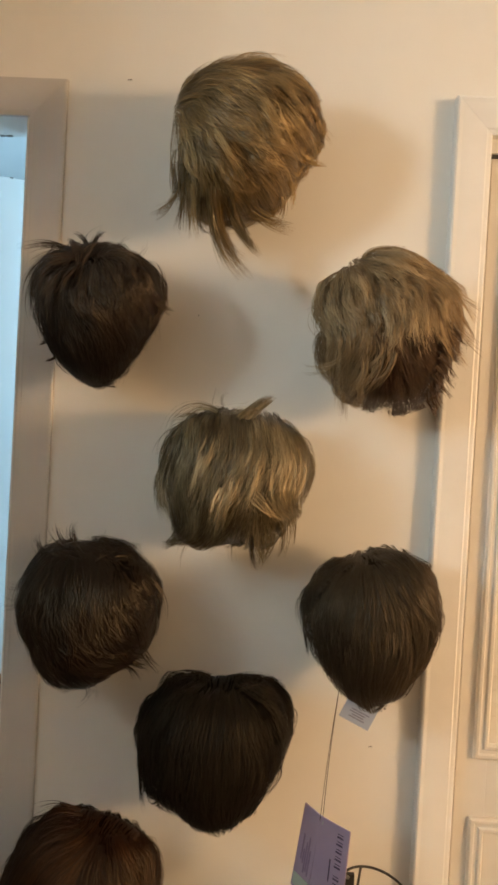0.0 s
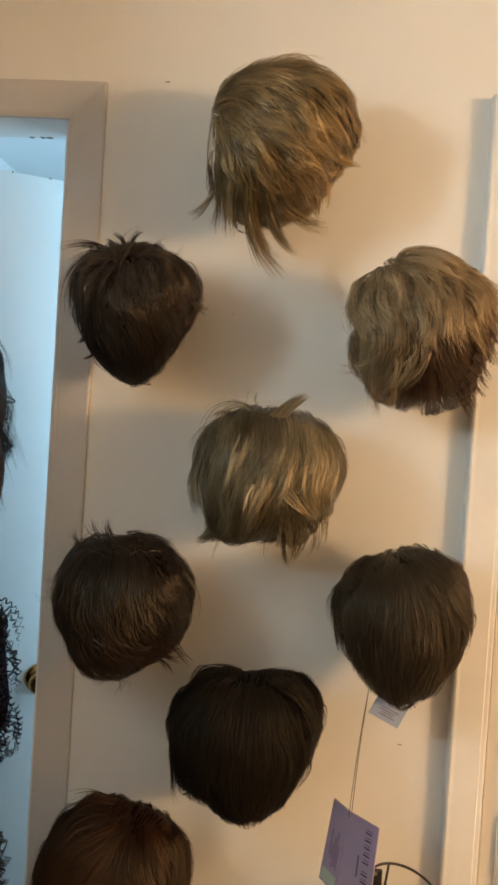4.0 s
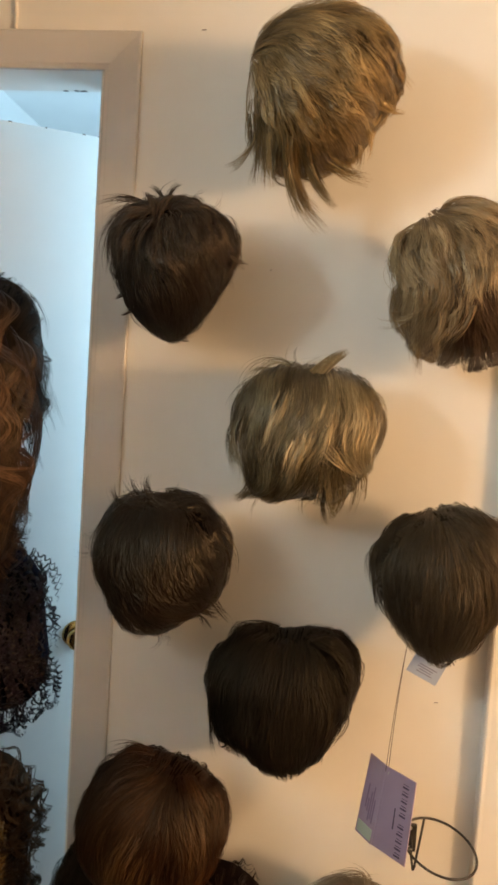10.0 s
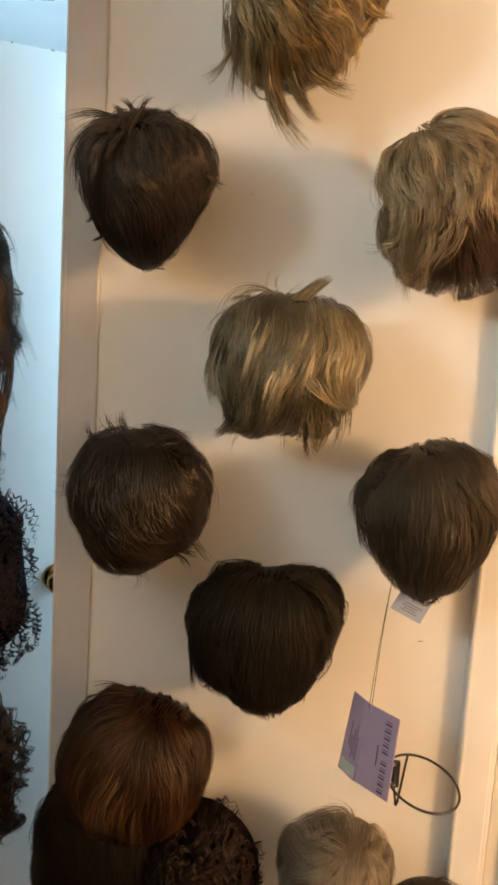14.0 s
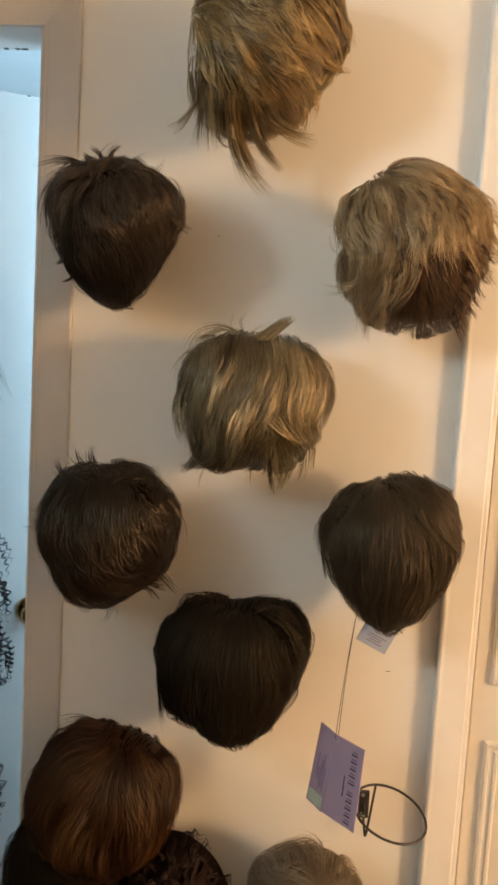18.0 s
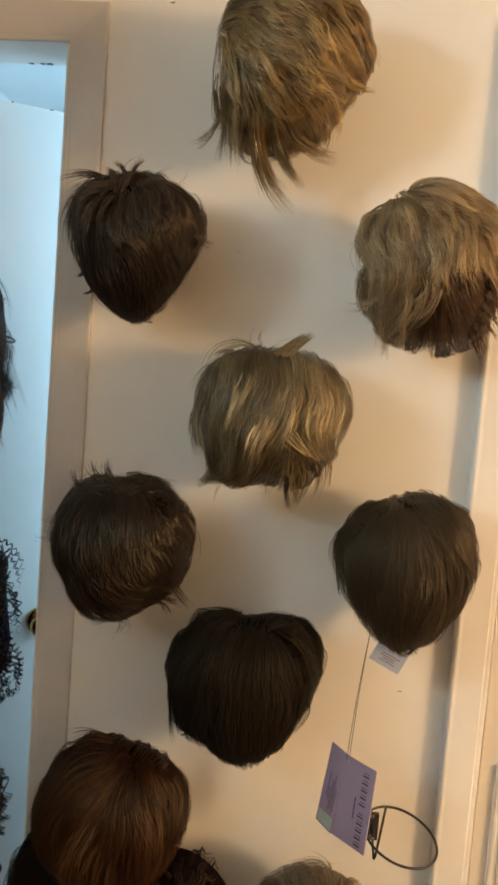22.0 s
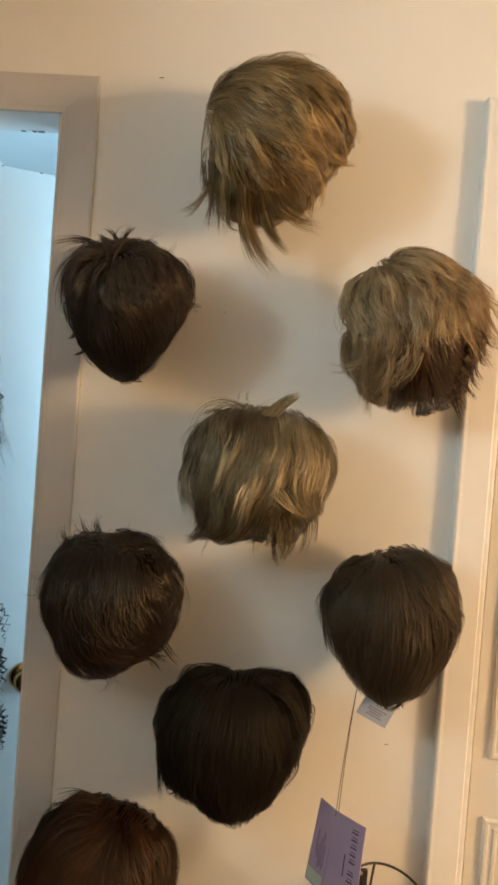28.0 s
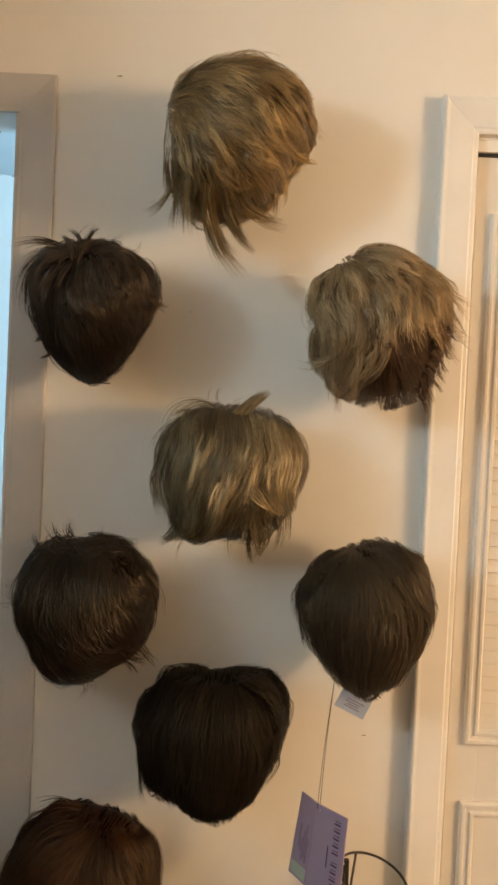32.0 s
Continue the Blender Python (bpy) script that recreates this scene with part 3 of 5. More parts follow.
    g3 = np.stack([guide[..., 0] * push, -w, guide[..., 1] * push], -1)        # x, y (out is minus), z
    # strands of each lock
    per = int(per * (1.2 if curl else 1.4))
    S = K * per
    gi = np.repeat(np.arange(K), per)
    frac = rng.uniform(0.62, 1.0, S)
    idx = frac[:, None] * np.linspace(0, steps - 1, steps)[None, :]
    i0 = np.clip(np.floor(idx).astype(int), 0, steps - 2)
    fr = (idx - i0)[..., None]
    base = g3[gi[:, None], i0] * (1 - fr) + g3[gi[:, None], i0 + 1] * fr
    tan = np.gradient(base, axis=1)
    tan /= np.linalg.norm(tan, axis=2, keepdims=True) + 1e-9
    out = base - np.array([0, 0.05, 0])
    out /= np.linalg.norm(out, axis=2, keepdims=True) + 1e-9
    side = np.cross(tan, out)
    side /= np.linalg.norm(side, axis=2, keepdims=True) + 1e-6
    o = np.where(rng.random(S) < strays, np.clip(rng.normal(0, 1.3, S), -2.2, 2.2), rng.uniform(-1, 1, S))
    k = np.linspace(0, 1, steps)[None, :] * frac[:, None]
    wide = width * np.exp(rng.normal(0, 0.35, K))[gi][:, None]
    thin = np.clip(taper + rng.normal(0, 0.28, K), 0.05, 0.95)[gi][:, None]
    spread = wide * (0.55 + 0.45 * np.sin(np.pi * np.clip(k * 1.3, 0, 1))) * (1 - thin * k ** 1.5)
    path = base + side * (o[:, None] * spread)[..., None]
    path += side * (np.clip(rng.normal(0, fray, S), -1.8 * fray, 1.8 * fray)[:, None] * (L[gi][:, None] * k ** 1.6))[..., None]
    path += out * (np.clip(1 - o[:, None] ** 2, -1, 1) * spread * 0.45 + rng.normal(0, loose * 0.6, S)[:, None] * (0.3 + k))[..., None]
    path += side * (np.sin(k * rng.uniform(3, 9, S)[:, None] + rng.uniform(0, 6.28, S)[:, None]) * loose * 1.2)[..., None]
    if curl:
        ph = (phase[gi] + rng.normal(0, 0.16, S))[:, None] + 2 * np.pi * (turns * rng.uniform(0.75, 1.25, K)[gi])[:, None] * k
        amp = curl * (0.35 + 0.65 * np.clip(k * 3, 0, 1)) * rng.uniform(0.7, 1.2, K)[gi][:, None]
        path += side * (np.cos(ph) * amp)[..., None] + out * (np.sin(ph) * amp * 0.8)[..., None]
    half = ribbon * rng.uniform(0.7, 1.35, S)[:, None] * np.clip(1.15 - 0.95 * np.linspace(0, 1, steps)[None, :] ** 2.2, 0.12, 1) * np.clip((0.6 if comb else 0.3) + np.linspace(0, 1, steps)[None, :] * 5, 0, 1)
    lock = np.repeat(np.clip(rng.normal(0.48, 0.24, K) + 0.13 * broad, 0, 1), per)
    along = np.broadcast_to(np.linspace(0, 1, steps)[None, :], (S, steps)).copy()
    return path, half, lock, along, rng.uniform(-1, 1, S) * twist * (1.7 if curl else 0.85)


def tufts(form, rng, specs, per=14, steps=14, ribbon=0.0006, fan=1.8, wave=0.0, cycles=1.5, first=0.3):
    """Single locks that stand away from the body: (x, z, heading in degrees, length, turn in degrees, width), all in metres."""
    P, H, Lk, A = [], [], [], []
    for x, z, head, length, turn, width in specs:
        n = int(per * 2)
        k = np.linspace(0, 1, steps)[None, :]
        a = np.radians(head + rng.normal(0, fan, n))[:, None] + np.radians(turn * rng.uniform(0.9, 1.1, n))[:, None] * k
        a = a + np.radians(wave) * np.sin(6.283 * cycles * k + rng.uniform(0, 6.28) + rng.normal(0, 0.12, n)[:, None])
        st = (length * rng.uniform(0.72, 1.05, n) / (steps - 1))[:, None]
        o = rng.uniform(-1, 1, n)[:, None] * width * (1 - 0.9 * k)
        px = x + np.cumsum(np.cos(a) * st, 1) - np.sin(a) * o
        pz = z + np.cumsum(np.sin(a) * st, 1) + np.cos(a) * o
        py = -np.clip(form.lift(np.stack([px, pz], -1)), -0.05, None) - 0.010 - rng.uniform(0, 0.012, n)[:, None]
        py = py * 0.4 + py[:, :1] * 0.6
        P.append(np.stack([px, py, pz], -1))
        H.append(ribbon * rng.uniform(0.6, 1.2, n)[:, None] * np.clip(1.1 - np.linspace(0, 1, steps)[None, :] ** 2, 0.15, 1))
        Lk.append(np.full(n, rng.uniform(0.3, 0.9)))
        A.append(np.broadcast_to(np.linspace(first, 1, steps)[None, :], (n, steps)).copy())
    return np.concatenate(P), np.concatenate(H), np.concatenate(Lk), np.concatenate(A), rng.normal(0, 0.6, sum(map(len, P)))


def cap_mesh(form, rng):
    """The woven base under the hair: a lumpy closed shell."""
    bm = bmesh.new()
    n, m = 40, 14
    rings = []
    for j in range(1, m):
        th = math.pi * j / m
        ring = []
        for i in range(n):
            a = 2 * math.pi * i / n
            r = float(ring_spline(form.radii, np.array([a]))[0]) * form.shrink * (1.0 - 0.01 * max(0.0, -math.sin(a))) * math.sin(th)
            dep = math.cos(th)
            y = -dep * (form.depth * 0.93 if dep > 0 else form.back)
            ring.append(bm.verts.new((r * math.cos(a), y - form.tilt * r * math.sin(a), r * math.sin(a))))
        rings.append(ring)
    f, b = bm.verts.new((0, -form.depth * 0.93, 0)), bm.verts.new((0, form.back, 0))
    for p, q in zip(rings, rings[1:]):
        for i in range(n):
            bm.faces.new((p[i], p[(i + 1) % n], q[(i + 1) % n], q[i]))
    for i in range(n):
        bm.faces.new((f, rings[0][(i + 1) % n], rings[0][i]))
        bm.faces.new((b, rings[-1][i], rings[-1][(i + 1) % n]))
    bmesh.ops.recalc_face_normals(bm, faces=bm.faces)
    return bm


def side_hair(form, rng, steps, count=620):
    """Hair that lies round the rim of the cap towards the wall."""
    a = rng.uniform(0, 2 * np.pi, count)
    k = np.linspace(0, 1, steps)[None, :]
    th = np.radians(66 + rng.uniform(0, 22, count)[:, None] + 62 * k)
    an = a[:, None] - 0.42 * k * np.cos(a)[:, None] + rng.normal(0, 0.05, count)[:, None] * k
    r = ring_spline(form.radii, an) * form.shrink * np.sin(th) * (1.010 + 0.012 * rng.random(count)[:, None])
    dep = np.cos(th)
    y = -dep * np.where(dep > 0, form.depth * 0.87, form.back) - form.tilt * r * np.sin(an)
    half = 0.0009 * rng.uniform(0.6, 1.2, count)[:, None] * (1.05 - 0.9 * k ** 2)
    lock = np.clip(rng.normal(0.4, 0.25, count), 0, 1)
    return np.stack([r * np.cos(an), y, r * np.sin(an)], -1), half, lock, np.broadcast_to(0.4 + 0.6 * k, (count, steps)).copy(), rng.normal(0, 0.25, count)


def wig(label, x, z, y, form, layers, seed, group="wigs on wire holders", holder_at=None):
    """layers: (part name, material, paths made by grow or tufts)."""
    rng = np.random.default_rng(seed)
    w = empty("wig", pose(x, y, z))
    tagged(w, label, "wig", group)
    for i, (name, material, kind, args) in enumerate(layers):
        if i == 0:
            part("cap", cap_mesh(form, rng), CAPS[material.name], w, "woven cap under the hair", True)
        args = dict(args)
        ragged, bend = args.pop("ragged", 0), args.pop("bend", 50)
        if kind == "grow":
            sets = [grow(form, rng, **args)]
        elif kind == "bunch":
            sets = [tufts(form, rng, **args)]
        else:
            sets = [tufts(form, rng, **{**args, "specs": [one]}) for one in args["specs"]]
        if i == 0 and not args.get("curl"):
            specs = []
            for _ in range(5):             # single loose hairs round the outline
                a = rng.uniform(-0.6, math.pi + 0.6)
                r = float(ring_spline(form.radii, np.array([a]))[0]) * 0.97
                specs.append((r * math.cos(a), r * math.sin(a), math.degrees(a) + rng.choice([-1, 1]) * rng.uniform(65, 95), rng.uniform(0.012, 0.03), rng.normal(0, 90), 0.003))
            for _ in range(ragged * 3):    # ragged ends of locks all round the outline
                a = rng.uniform(0, 2 * math.pi)
                r = float(ring_spline(form.radii, np.array([a]))[0]) * rng.uniform(0.88, 0.98)
                turned = -math.copysign(rng.uniform(0.5, 1.2), math.cos(a)) * (1 if rng.random() < 0.8 else -1)
                hx, hz = 0.38 * math.cos(a) - turned * math.sin(a), 0.38 * math.sin(a) + turned * math.cos(a) - 0.2
                if args.get("comb"):
                    lie = combed(args["comb"], np.array([r * math.cos(a), r * math.sin(a)]))
                    hx, hz = 1.6 * lie[0] + 0.5 * math.cos(a) + rng.normal(0, 0.25), 1.6 * lie[1] + 0.5 * math.sin(a) + rng.normal(0, 0.25)
                specs.append((r * math.cos(a), r * math.sin(a), math.degrees(math.atan2(hz, hx)), rng.uniform(0.03, 0.06), rng.normal(0, bend), rng.uniform(0.003, 0.007)))
            loose = tufts(form, rng, specs, per=1.5 if not ragged else 3, steps=sets[0][0].shape[1], ribbon=0.00026, fan=8)
            rim = side_hair(form, rng, sets[0][0].shape[1], 1100 if form.shrink > 0.88 else 8)
            sets[0] = [np.concatenate(three) for three in zip(sets[0], loose, rim)]
        for data in sets:
            me = strands_mesh(name, *data)
            me.materials.append(material)
            tagged(new(name, me), kind="stuff").parent = w
    if holder_at:
        holder(*holder_at)
    return w


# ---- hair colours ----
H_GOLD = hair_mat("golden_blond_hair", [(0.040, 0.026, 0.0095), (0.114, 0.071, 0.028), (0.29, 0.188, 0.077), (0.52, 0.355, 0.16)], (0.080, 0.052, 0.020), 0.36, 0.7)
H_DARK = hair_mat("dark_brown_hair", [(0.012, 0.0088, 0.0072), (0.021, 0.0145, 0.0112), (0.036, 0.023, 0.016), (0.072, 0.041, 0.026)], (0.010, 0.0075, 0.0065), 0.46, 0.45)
# darker copy of the dark brown: shade below the top layer, in the tones
H_DARKSHADE = hair_mat("shaded_dark_brown_hair", [(0.0080, 0.0058, 0.0050), (0.0125, 0.0088, 0.0072), (0.019, 0.013, 0.010), (0.030, 0.019, 0.013)], None, 0.52, 0.30)
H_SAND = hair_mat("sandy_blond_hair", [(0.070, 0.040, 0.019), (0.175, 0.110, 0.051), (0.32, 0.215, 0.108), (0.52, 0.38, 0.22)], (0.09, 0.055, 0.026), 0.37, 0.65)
H_SANDLOW = hair_mat("light_brown_underlayer_hair", [(0.026, 0.0125, 0.0075), (0.052, 0.027, 0.0155), (0.098, 0.054, 0.030)], None)
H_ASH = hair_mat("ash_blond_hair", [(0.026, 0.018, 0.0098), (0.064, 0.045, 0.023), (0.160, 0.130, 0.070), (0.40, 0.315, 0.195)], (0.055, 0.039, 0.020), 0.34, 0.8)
H_ESPR = hair_mat("espresso_hair", [(0.0056, 0.0042, 0.0037), (0.0088, 0.0062, 0.0050), (0.0145, 0.0095, 0.0070), (0.036, 0.0205, 0.0120)], None, 0.40, 0.45)
H_BROWN = hair_mat("medium_brown_hair", [(0.023, 0.0165, 0.0100), (0.032, 0.0225, 0.0135), (0.043, 0.029, 0.017), (0.060, 0.040, 0.022)], None, 0.48, 0.36)
H_BLACK = hair_mat("brown_black_hair", [(0.0082, 0.0063, 0.0044), (0.0125, 0.0094, 0.0062), (0.019, 0.0138, 0.0090)], None, 0.5, 0.16)
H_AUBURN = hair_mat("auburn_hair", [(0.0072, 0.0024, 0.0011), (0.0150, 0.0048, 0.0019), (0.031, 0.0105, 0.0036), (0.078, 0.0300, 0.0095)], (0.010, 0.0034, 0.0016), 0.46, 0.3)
# lighter copy of the auburn: lamp glow on the fringe, put into the tones
H_FRINGE = hair_mat("lit_auburn_fringe_hair", [(0.014, 0.0054, 0.0024), (0.030, 0.0122, 0.0046), (0.062, 0.028, 0.010), (0.125, 0.063, 0.024)], (0.012, 0.0048, 0.0022), 0.42, 0.4)
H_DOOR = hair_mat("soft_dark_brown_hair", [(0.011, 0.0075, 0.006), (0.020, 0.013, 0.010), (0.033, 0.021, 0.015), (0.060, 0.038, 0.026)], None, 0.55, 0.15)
# light streaks that also carry the lamp's sheen in their colour
H_LIGHT = hair_mat("golden_streak_and_sheen_hair", [(0.16, 0.108, 0.050), (0.34, 0.245, 0.125), (0.58, 0.44, 0.25)], (0.08, 0.055, 0.027), 0.32, 0.8)
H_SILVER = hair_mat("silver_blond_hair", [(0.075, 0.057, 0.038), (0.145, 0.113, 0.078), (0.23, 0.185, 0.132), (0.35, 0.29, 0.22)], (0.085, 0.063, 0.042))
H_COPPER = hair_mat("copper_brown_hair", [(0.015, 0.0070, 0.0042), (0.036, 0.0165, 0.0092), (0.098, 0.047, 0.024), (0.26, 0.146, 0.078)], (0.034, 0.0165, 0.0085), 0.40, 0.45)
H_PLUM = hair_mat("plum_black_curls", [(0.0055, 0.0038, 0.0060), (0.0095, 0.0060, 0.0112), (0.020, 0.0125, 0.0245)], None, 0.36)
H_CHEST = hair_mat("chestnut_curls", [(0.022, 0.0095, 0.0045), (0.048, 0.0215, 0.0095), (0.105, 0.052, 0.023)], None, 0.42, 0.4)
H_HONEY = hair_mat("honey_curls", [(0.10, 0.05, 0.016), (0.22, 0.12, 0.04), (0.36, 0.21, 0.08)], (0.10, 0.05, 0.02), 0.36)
H_MAROON = hair_mat("maroon_curls", [(0.006, 0.003, 0.0028), (0.012, 0.0058, 0.0052), (0.022, 0.0100, 0.0090)], None, 0.5, 0.2)

WY = 1.300          # plane of the wigs' outlines

# top: golden blond bob, swept to one side, with a long tail at the nape
f = Form([11.0, 12.5, 12.1, 11.9, 12.5, 14.0, 13.5, 14.2, 14.2, 12.0, 10.6, 9.2], 0.125, shrink=0.91)
comb = [(-12.2, 4.6, -10), (-9.3, 6.1, 30), (-4.7, 11.5, 12), (0.7, 12.6, -3), (7, 11.5, -30), (10.7, 7, -60), (12.5, 3.4, -65), (-4.7, 7.9, 8), (0.7, 7, -15), (6.2, 4.3, -35), (8.9, -0.3, -15), (-7.5, 1.5, -50), (-3, 2.5, -35),
        (1.6, 1.5, -45), (4.4, -3, -45), (8.9, -3.9, 5), (-11, -0.3, -88), (-11, -7.5, -85), (-13, -12, -115), (-7.5, -5.7, -62), (-3, -4.8, -45), (0.7, -6.6, -40), (4.4, -8.5, -20), (-6.5, -11.2, -72), (-2, -11.2, -40), (2.5, -11.6, -15)]
ends = [(-0.052, -0.09, 264, 0.150, 50, 0.011), (-0.046, -0.10, 268, 0.140, 52, 0.009), (-0.058, -0.09, 266, 0.125, 34, 0.008), (-0.030, -0.11, 285, 0.095, 42, 0.005), (-0.024, -0.10, 282, 0.085, 30, 0.004)]
more_ends = [(-0.120, -0.07, 262, 0.075, -62, 0.010), (-0.108, -0.075, 268, 0.078, -8, 0.007), (-0.098, -0.08, 270, 0.082, 6, 0.006), (-0.088, -0.085, 266, 0.080, 14, 0.006), (-0.072, -0.09, 258, 0.070, 20, 0.008), (0.0, -0.11, 325, 0.085, 22, 0.008),
             (0.015, -0.115, 330, 0.06, 40, 0.006), (0.10, 0.05, 300, 0.06, 15, 0.012), (0.085, -0.02, 310, 0.05, 60, 0.012), (0.07, -0.055, 305, 0.05, -50, 0.012), (0.055, -0.08, 300, 0.045, -50, 0.010)]
wig("golden blond layered wig swept sideways with a long nape tail", -0.067, 1.968, WY, f, [
    ("hair", H_GOLD, "grow", dict(locks=250, per=14, tuck=0.05, length=0.10, whorl=(-0.10, 0.065), radial=1.0, gravity=0.25, comb=comb, wander=0.30, swirl=0.10, width=0.0135, taper=0.62, lift=0.018, wave=0.28, waves=0.9, over=0.05, ragged=3, bend=40, rim=0.8, flick=0.35, twist=0.55, loose=0.0015)),
    ("top_layer", H_GOLD, "grow", dict(locks=56, per=15, length=0.085, whorl=(-0.10, 0.065), radial=1.0, gravity=0.25, comb=comb, wander=0.35, swirl=0.15, width=0.0125, taper=0.85, lift=0.036, wave=0.40, waves=0.9, over=0.06, flick=0.5, twist=0.55, fray=0.03, zone=lambda r: r[:, 1] > -0.09)),
    ("side_hair", H_GOLD, "grow", dict(locks=40, per=13, length=0.13, whorl=(-0.11, 0.12), radial=0.7, gravity=1.0, comb=comb, wander=0.15, swirl=0.05, width=0.012, lift=0.012, over=0.12, zone=lambda r: (r[:, 0] < -0.05) & (r[:, 1] < 0.04))),
    ("tail", H_GOLD, "tufts", dict(per=30, ribbon=0.0006, specs=ends)),
    ("tuft", H_GOLD, "tufts", dict(per=18, ribbon=0.0005, fan=4, specs=more_ends)),
], 1, holder_at=(-0.06, WALL, 1.93))

# dark short wig with a spiky top
f = Form([8.7, 11.1, 11.5, 11.3, 12.0, 12.0, 10.3, 9.8, 10.4, 11.2, 8.8, 7.5], 0.125)
comb = [(-4, 10, 165), (-6.8, 9.2, 195), (-9.6, 4.9, 250), (-9.4, 0.2, 275), (-2, 11, 95), (1.7, 11.5, 50), (5.5, 10.6, -20), (9.2, 6.8, -55), (11.3, 3, -85), (-4, 4.9, -100), (0, 4.9, -80), (3.6, 5.8, -65), (6.9, 4, -60),
        (-6.8, -2.6, -85), (-3, -2.6, -75), (1.7, -1.7, -60), (5.5, -1.7, -65), (8.8, -1.7, -110), (-6.8, -7.4, -80), (-2, -8.3, -60), (2.6, -8.3, -90), (6.4, -7.4, -125), (1.2, -11.6, -165)]
ends = [(-0.045, 0.108, 148, 0.112, 50, 0.0025), (-0.050, 0.108, 152, 0.100, 44, 0.002), (-0.05, 0.102, 168, 0.12, 95, 0.003), (-0.055, 0.095, 176, 0.125, 100, 0.003), (-0.055, 0.085, 195, 0.125, 95, 0.004), (-0.05, 0.105, 168, 0.085, 60, 0.003)]
more_ends = [(-0.022, 0.09, 110, 0.035, 40, 0.008), (-0.010, 0.09, 75, 0.035, -40, 0.008), (-0.016, 0.098, 268, 0.055, 5, 0.014), (-0.030, 0.095, 240, 0.05, 20, 0.010), (-0.055, 0.085, 190, 0.10, 85, 0.006), (-0.065, 0.075, 205, 0.09, 70, 0.006), (-0.06, 0.08, 215, 0.10, 55, 0.008), (-0.032, 0.105, 110, 0.034, 60, 0.004), (-0.022, 0.11, 95, 0.04, 70, 0.005), (-0.012, 0.11, 105, 0.042, -80, 0.005), (-0.004, 0.108, 80, 0.05, -170, 0.005), (0.018, 0.108, 85, 0.05, -190, 0.004),
             (0.0, 0.105, 62, 0.06, -170, 0.005), (0.012, 0.11, 70, 0.045, -190, 0.004), (0.03, 0.105, 30, 0.05, -80, 0.006), (0.045, 0.10, 15, 0.055, -75, 0.006), (0.088, 0.055, 285, 0.055, 40, 0.007), (0.092, 0.045, 275, 0.060, -15, 0.006), (0.094, 0.040, 290, 0.040, 75, 0.004),
             (-0.075, -0.035, 250, 0.030, -60, 0.005), (-0.068, -0.065, 240, 0.030, -60, 0.005), (0.025, -0.11, 195, 0.035, -25, 0.008)]
wig("short dark brown wig with a tousled spiky crown", -0.311, 1.654, WY, f, [
    ("hair", H_DARKSHADE, "grow", dict(locks=240, per=13, length=0.092, strays=0.03, whorl=(-0.016, 0.095), tuck=0.08, radial=0.9, gravity=0.7, comb=comb, wander=0.25, width=0.0125, taper=0.6, lift=0.014, wave=0.2, swirl=0.08, ragged=2, bend=60, over=0.03, rim=0.5, flick=0.3, twist=0.55, loose=0.0016)),
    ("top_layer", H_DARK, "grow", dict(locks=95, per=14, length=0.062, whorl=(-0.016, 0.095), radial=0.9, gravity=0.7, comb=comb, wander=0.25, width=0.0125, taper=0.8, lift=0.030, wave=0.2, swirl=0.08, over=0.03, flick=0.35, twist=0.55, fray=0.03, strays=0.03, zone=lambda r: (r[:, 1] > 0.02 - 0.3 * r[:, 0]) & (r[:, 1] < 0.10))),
    ("top_hair", H_DARK, "tufts", dict(per=8, ribbon=0.0006, fan=3, specs=ends)),
    ("tuft", H_DARK, "tufts", dict(per=14, ribbon=0.0005, specs=more_ends)),
], 2, holder_at=(-0.318, WALL, 1.62))

# sandy blond shag
f = Form([12.0, 12.8, 12.5, 13.2, 13.6, 13.4, 11.6, 11.0, 12.2, 12.6, 13.6, 12.4], 0.125, shrink=0.89, notch=(122, 12, 0.7))
comb = [(-6.6, 12.0, -80), (-9.7, 9.5, 200), (-12.5, 5.2, 265), (-12, 1.4, -70), (-8.2, 7.1, -95), (-5.4, 6.2, -70), (-2.6, 9, -40), (-3.5, 11.4, 20), (1.2, 11.4, -20), (6, 9, -30), (10.7, 7.1, -25), (11.7, 3.3, -60), (1.2, 8, -35),
        (6, 4.3, -55), (8.8, 1.4, -58), (0.3, 3.3, -75), (-3.5, 2.4, -75), (-7.3, 1.4, -60), (2.2, -1.4, -95), (-1.6, -2.4, -85), (-11, -3.3, -75), (-7.3, -4.3, -120), (-9.2, -8, -55), (-3.5, -7, -110), (-1, -6, -110)]
low = [(3.1, -6.2, -60), (7.9, -6.2, -15), (7.9, -11, -30), (2.2, -11, -60), (-1.6, -11, -100), (-5.4, -11, -80), (9.5, -2, -20), (4, -2, -50)]
ends = [(-0.052, 0.105, 78, 0.075, -150, 0.003), (-0.048, 0.11, 60, 0.07, -95, 0.004), (-0.03, 0.12, 40, 0.07, -70, 0.004), (0.075, 0.082, 336, 0.085, -4, 0.012), (0.09, 0.070, 335, 0.078, -24, 0.010), (0.095, 0.055, 318, 0.082, -16, 0.009), (0.095, 0.035, 306, 0.088, 24, 0.008), (0.09, 0.010, 300, 0.075, 14, 0.009), (0.075, 0.0, 295, 0.06, 10, 0.010),
        (-0.075, -0.075, 288, 0.075, -18, 0.006), (-0.082, -0.06, 285, 0.07, -12, 0.007), (-0.080, 0.085, 192, 0.09, 95, 0.007), (-0.105, 0.06, 235, 0.07, 50, 0.006), (-0.10, 0.0, 215, 0.075, 110, 0.005), (-0.10, -0.01, 225, 0.08, 95, 0.005)]
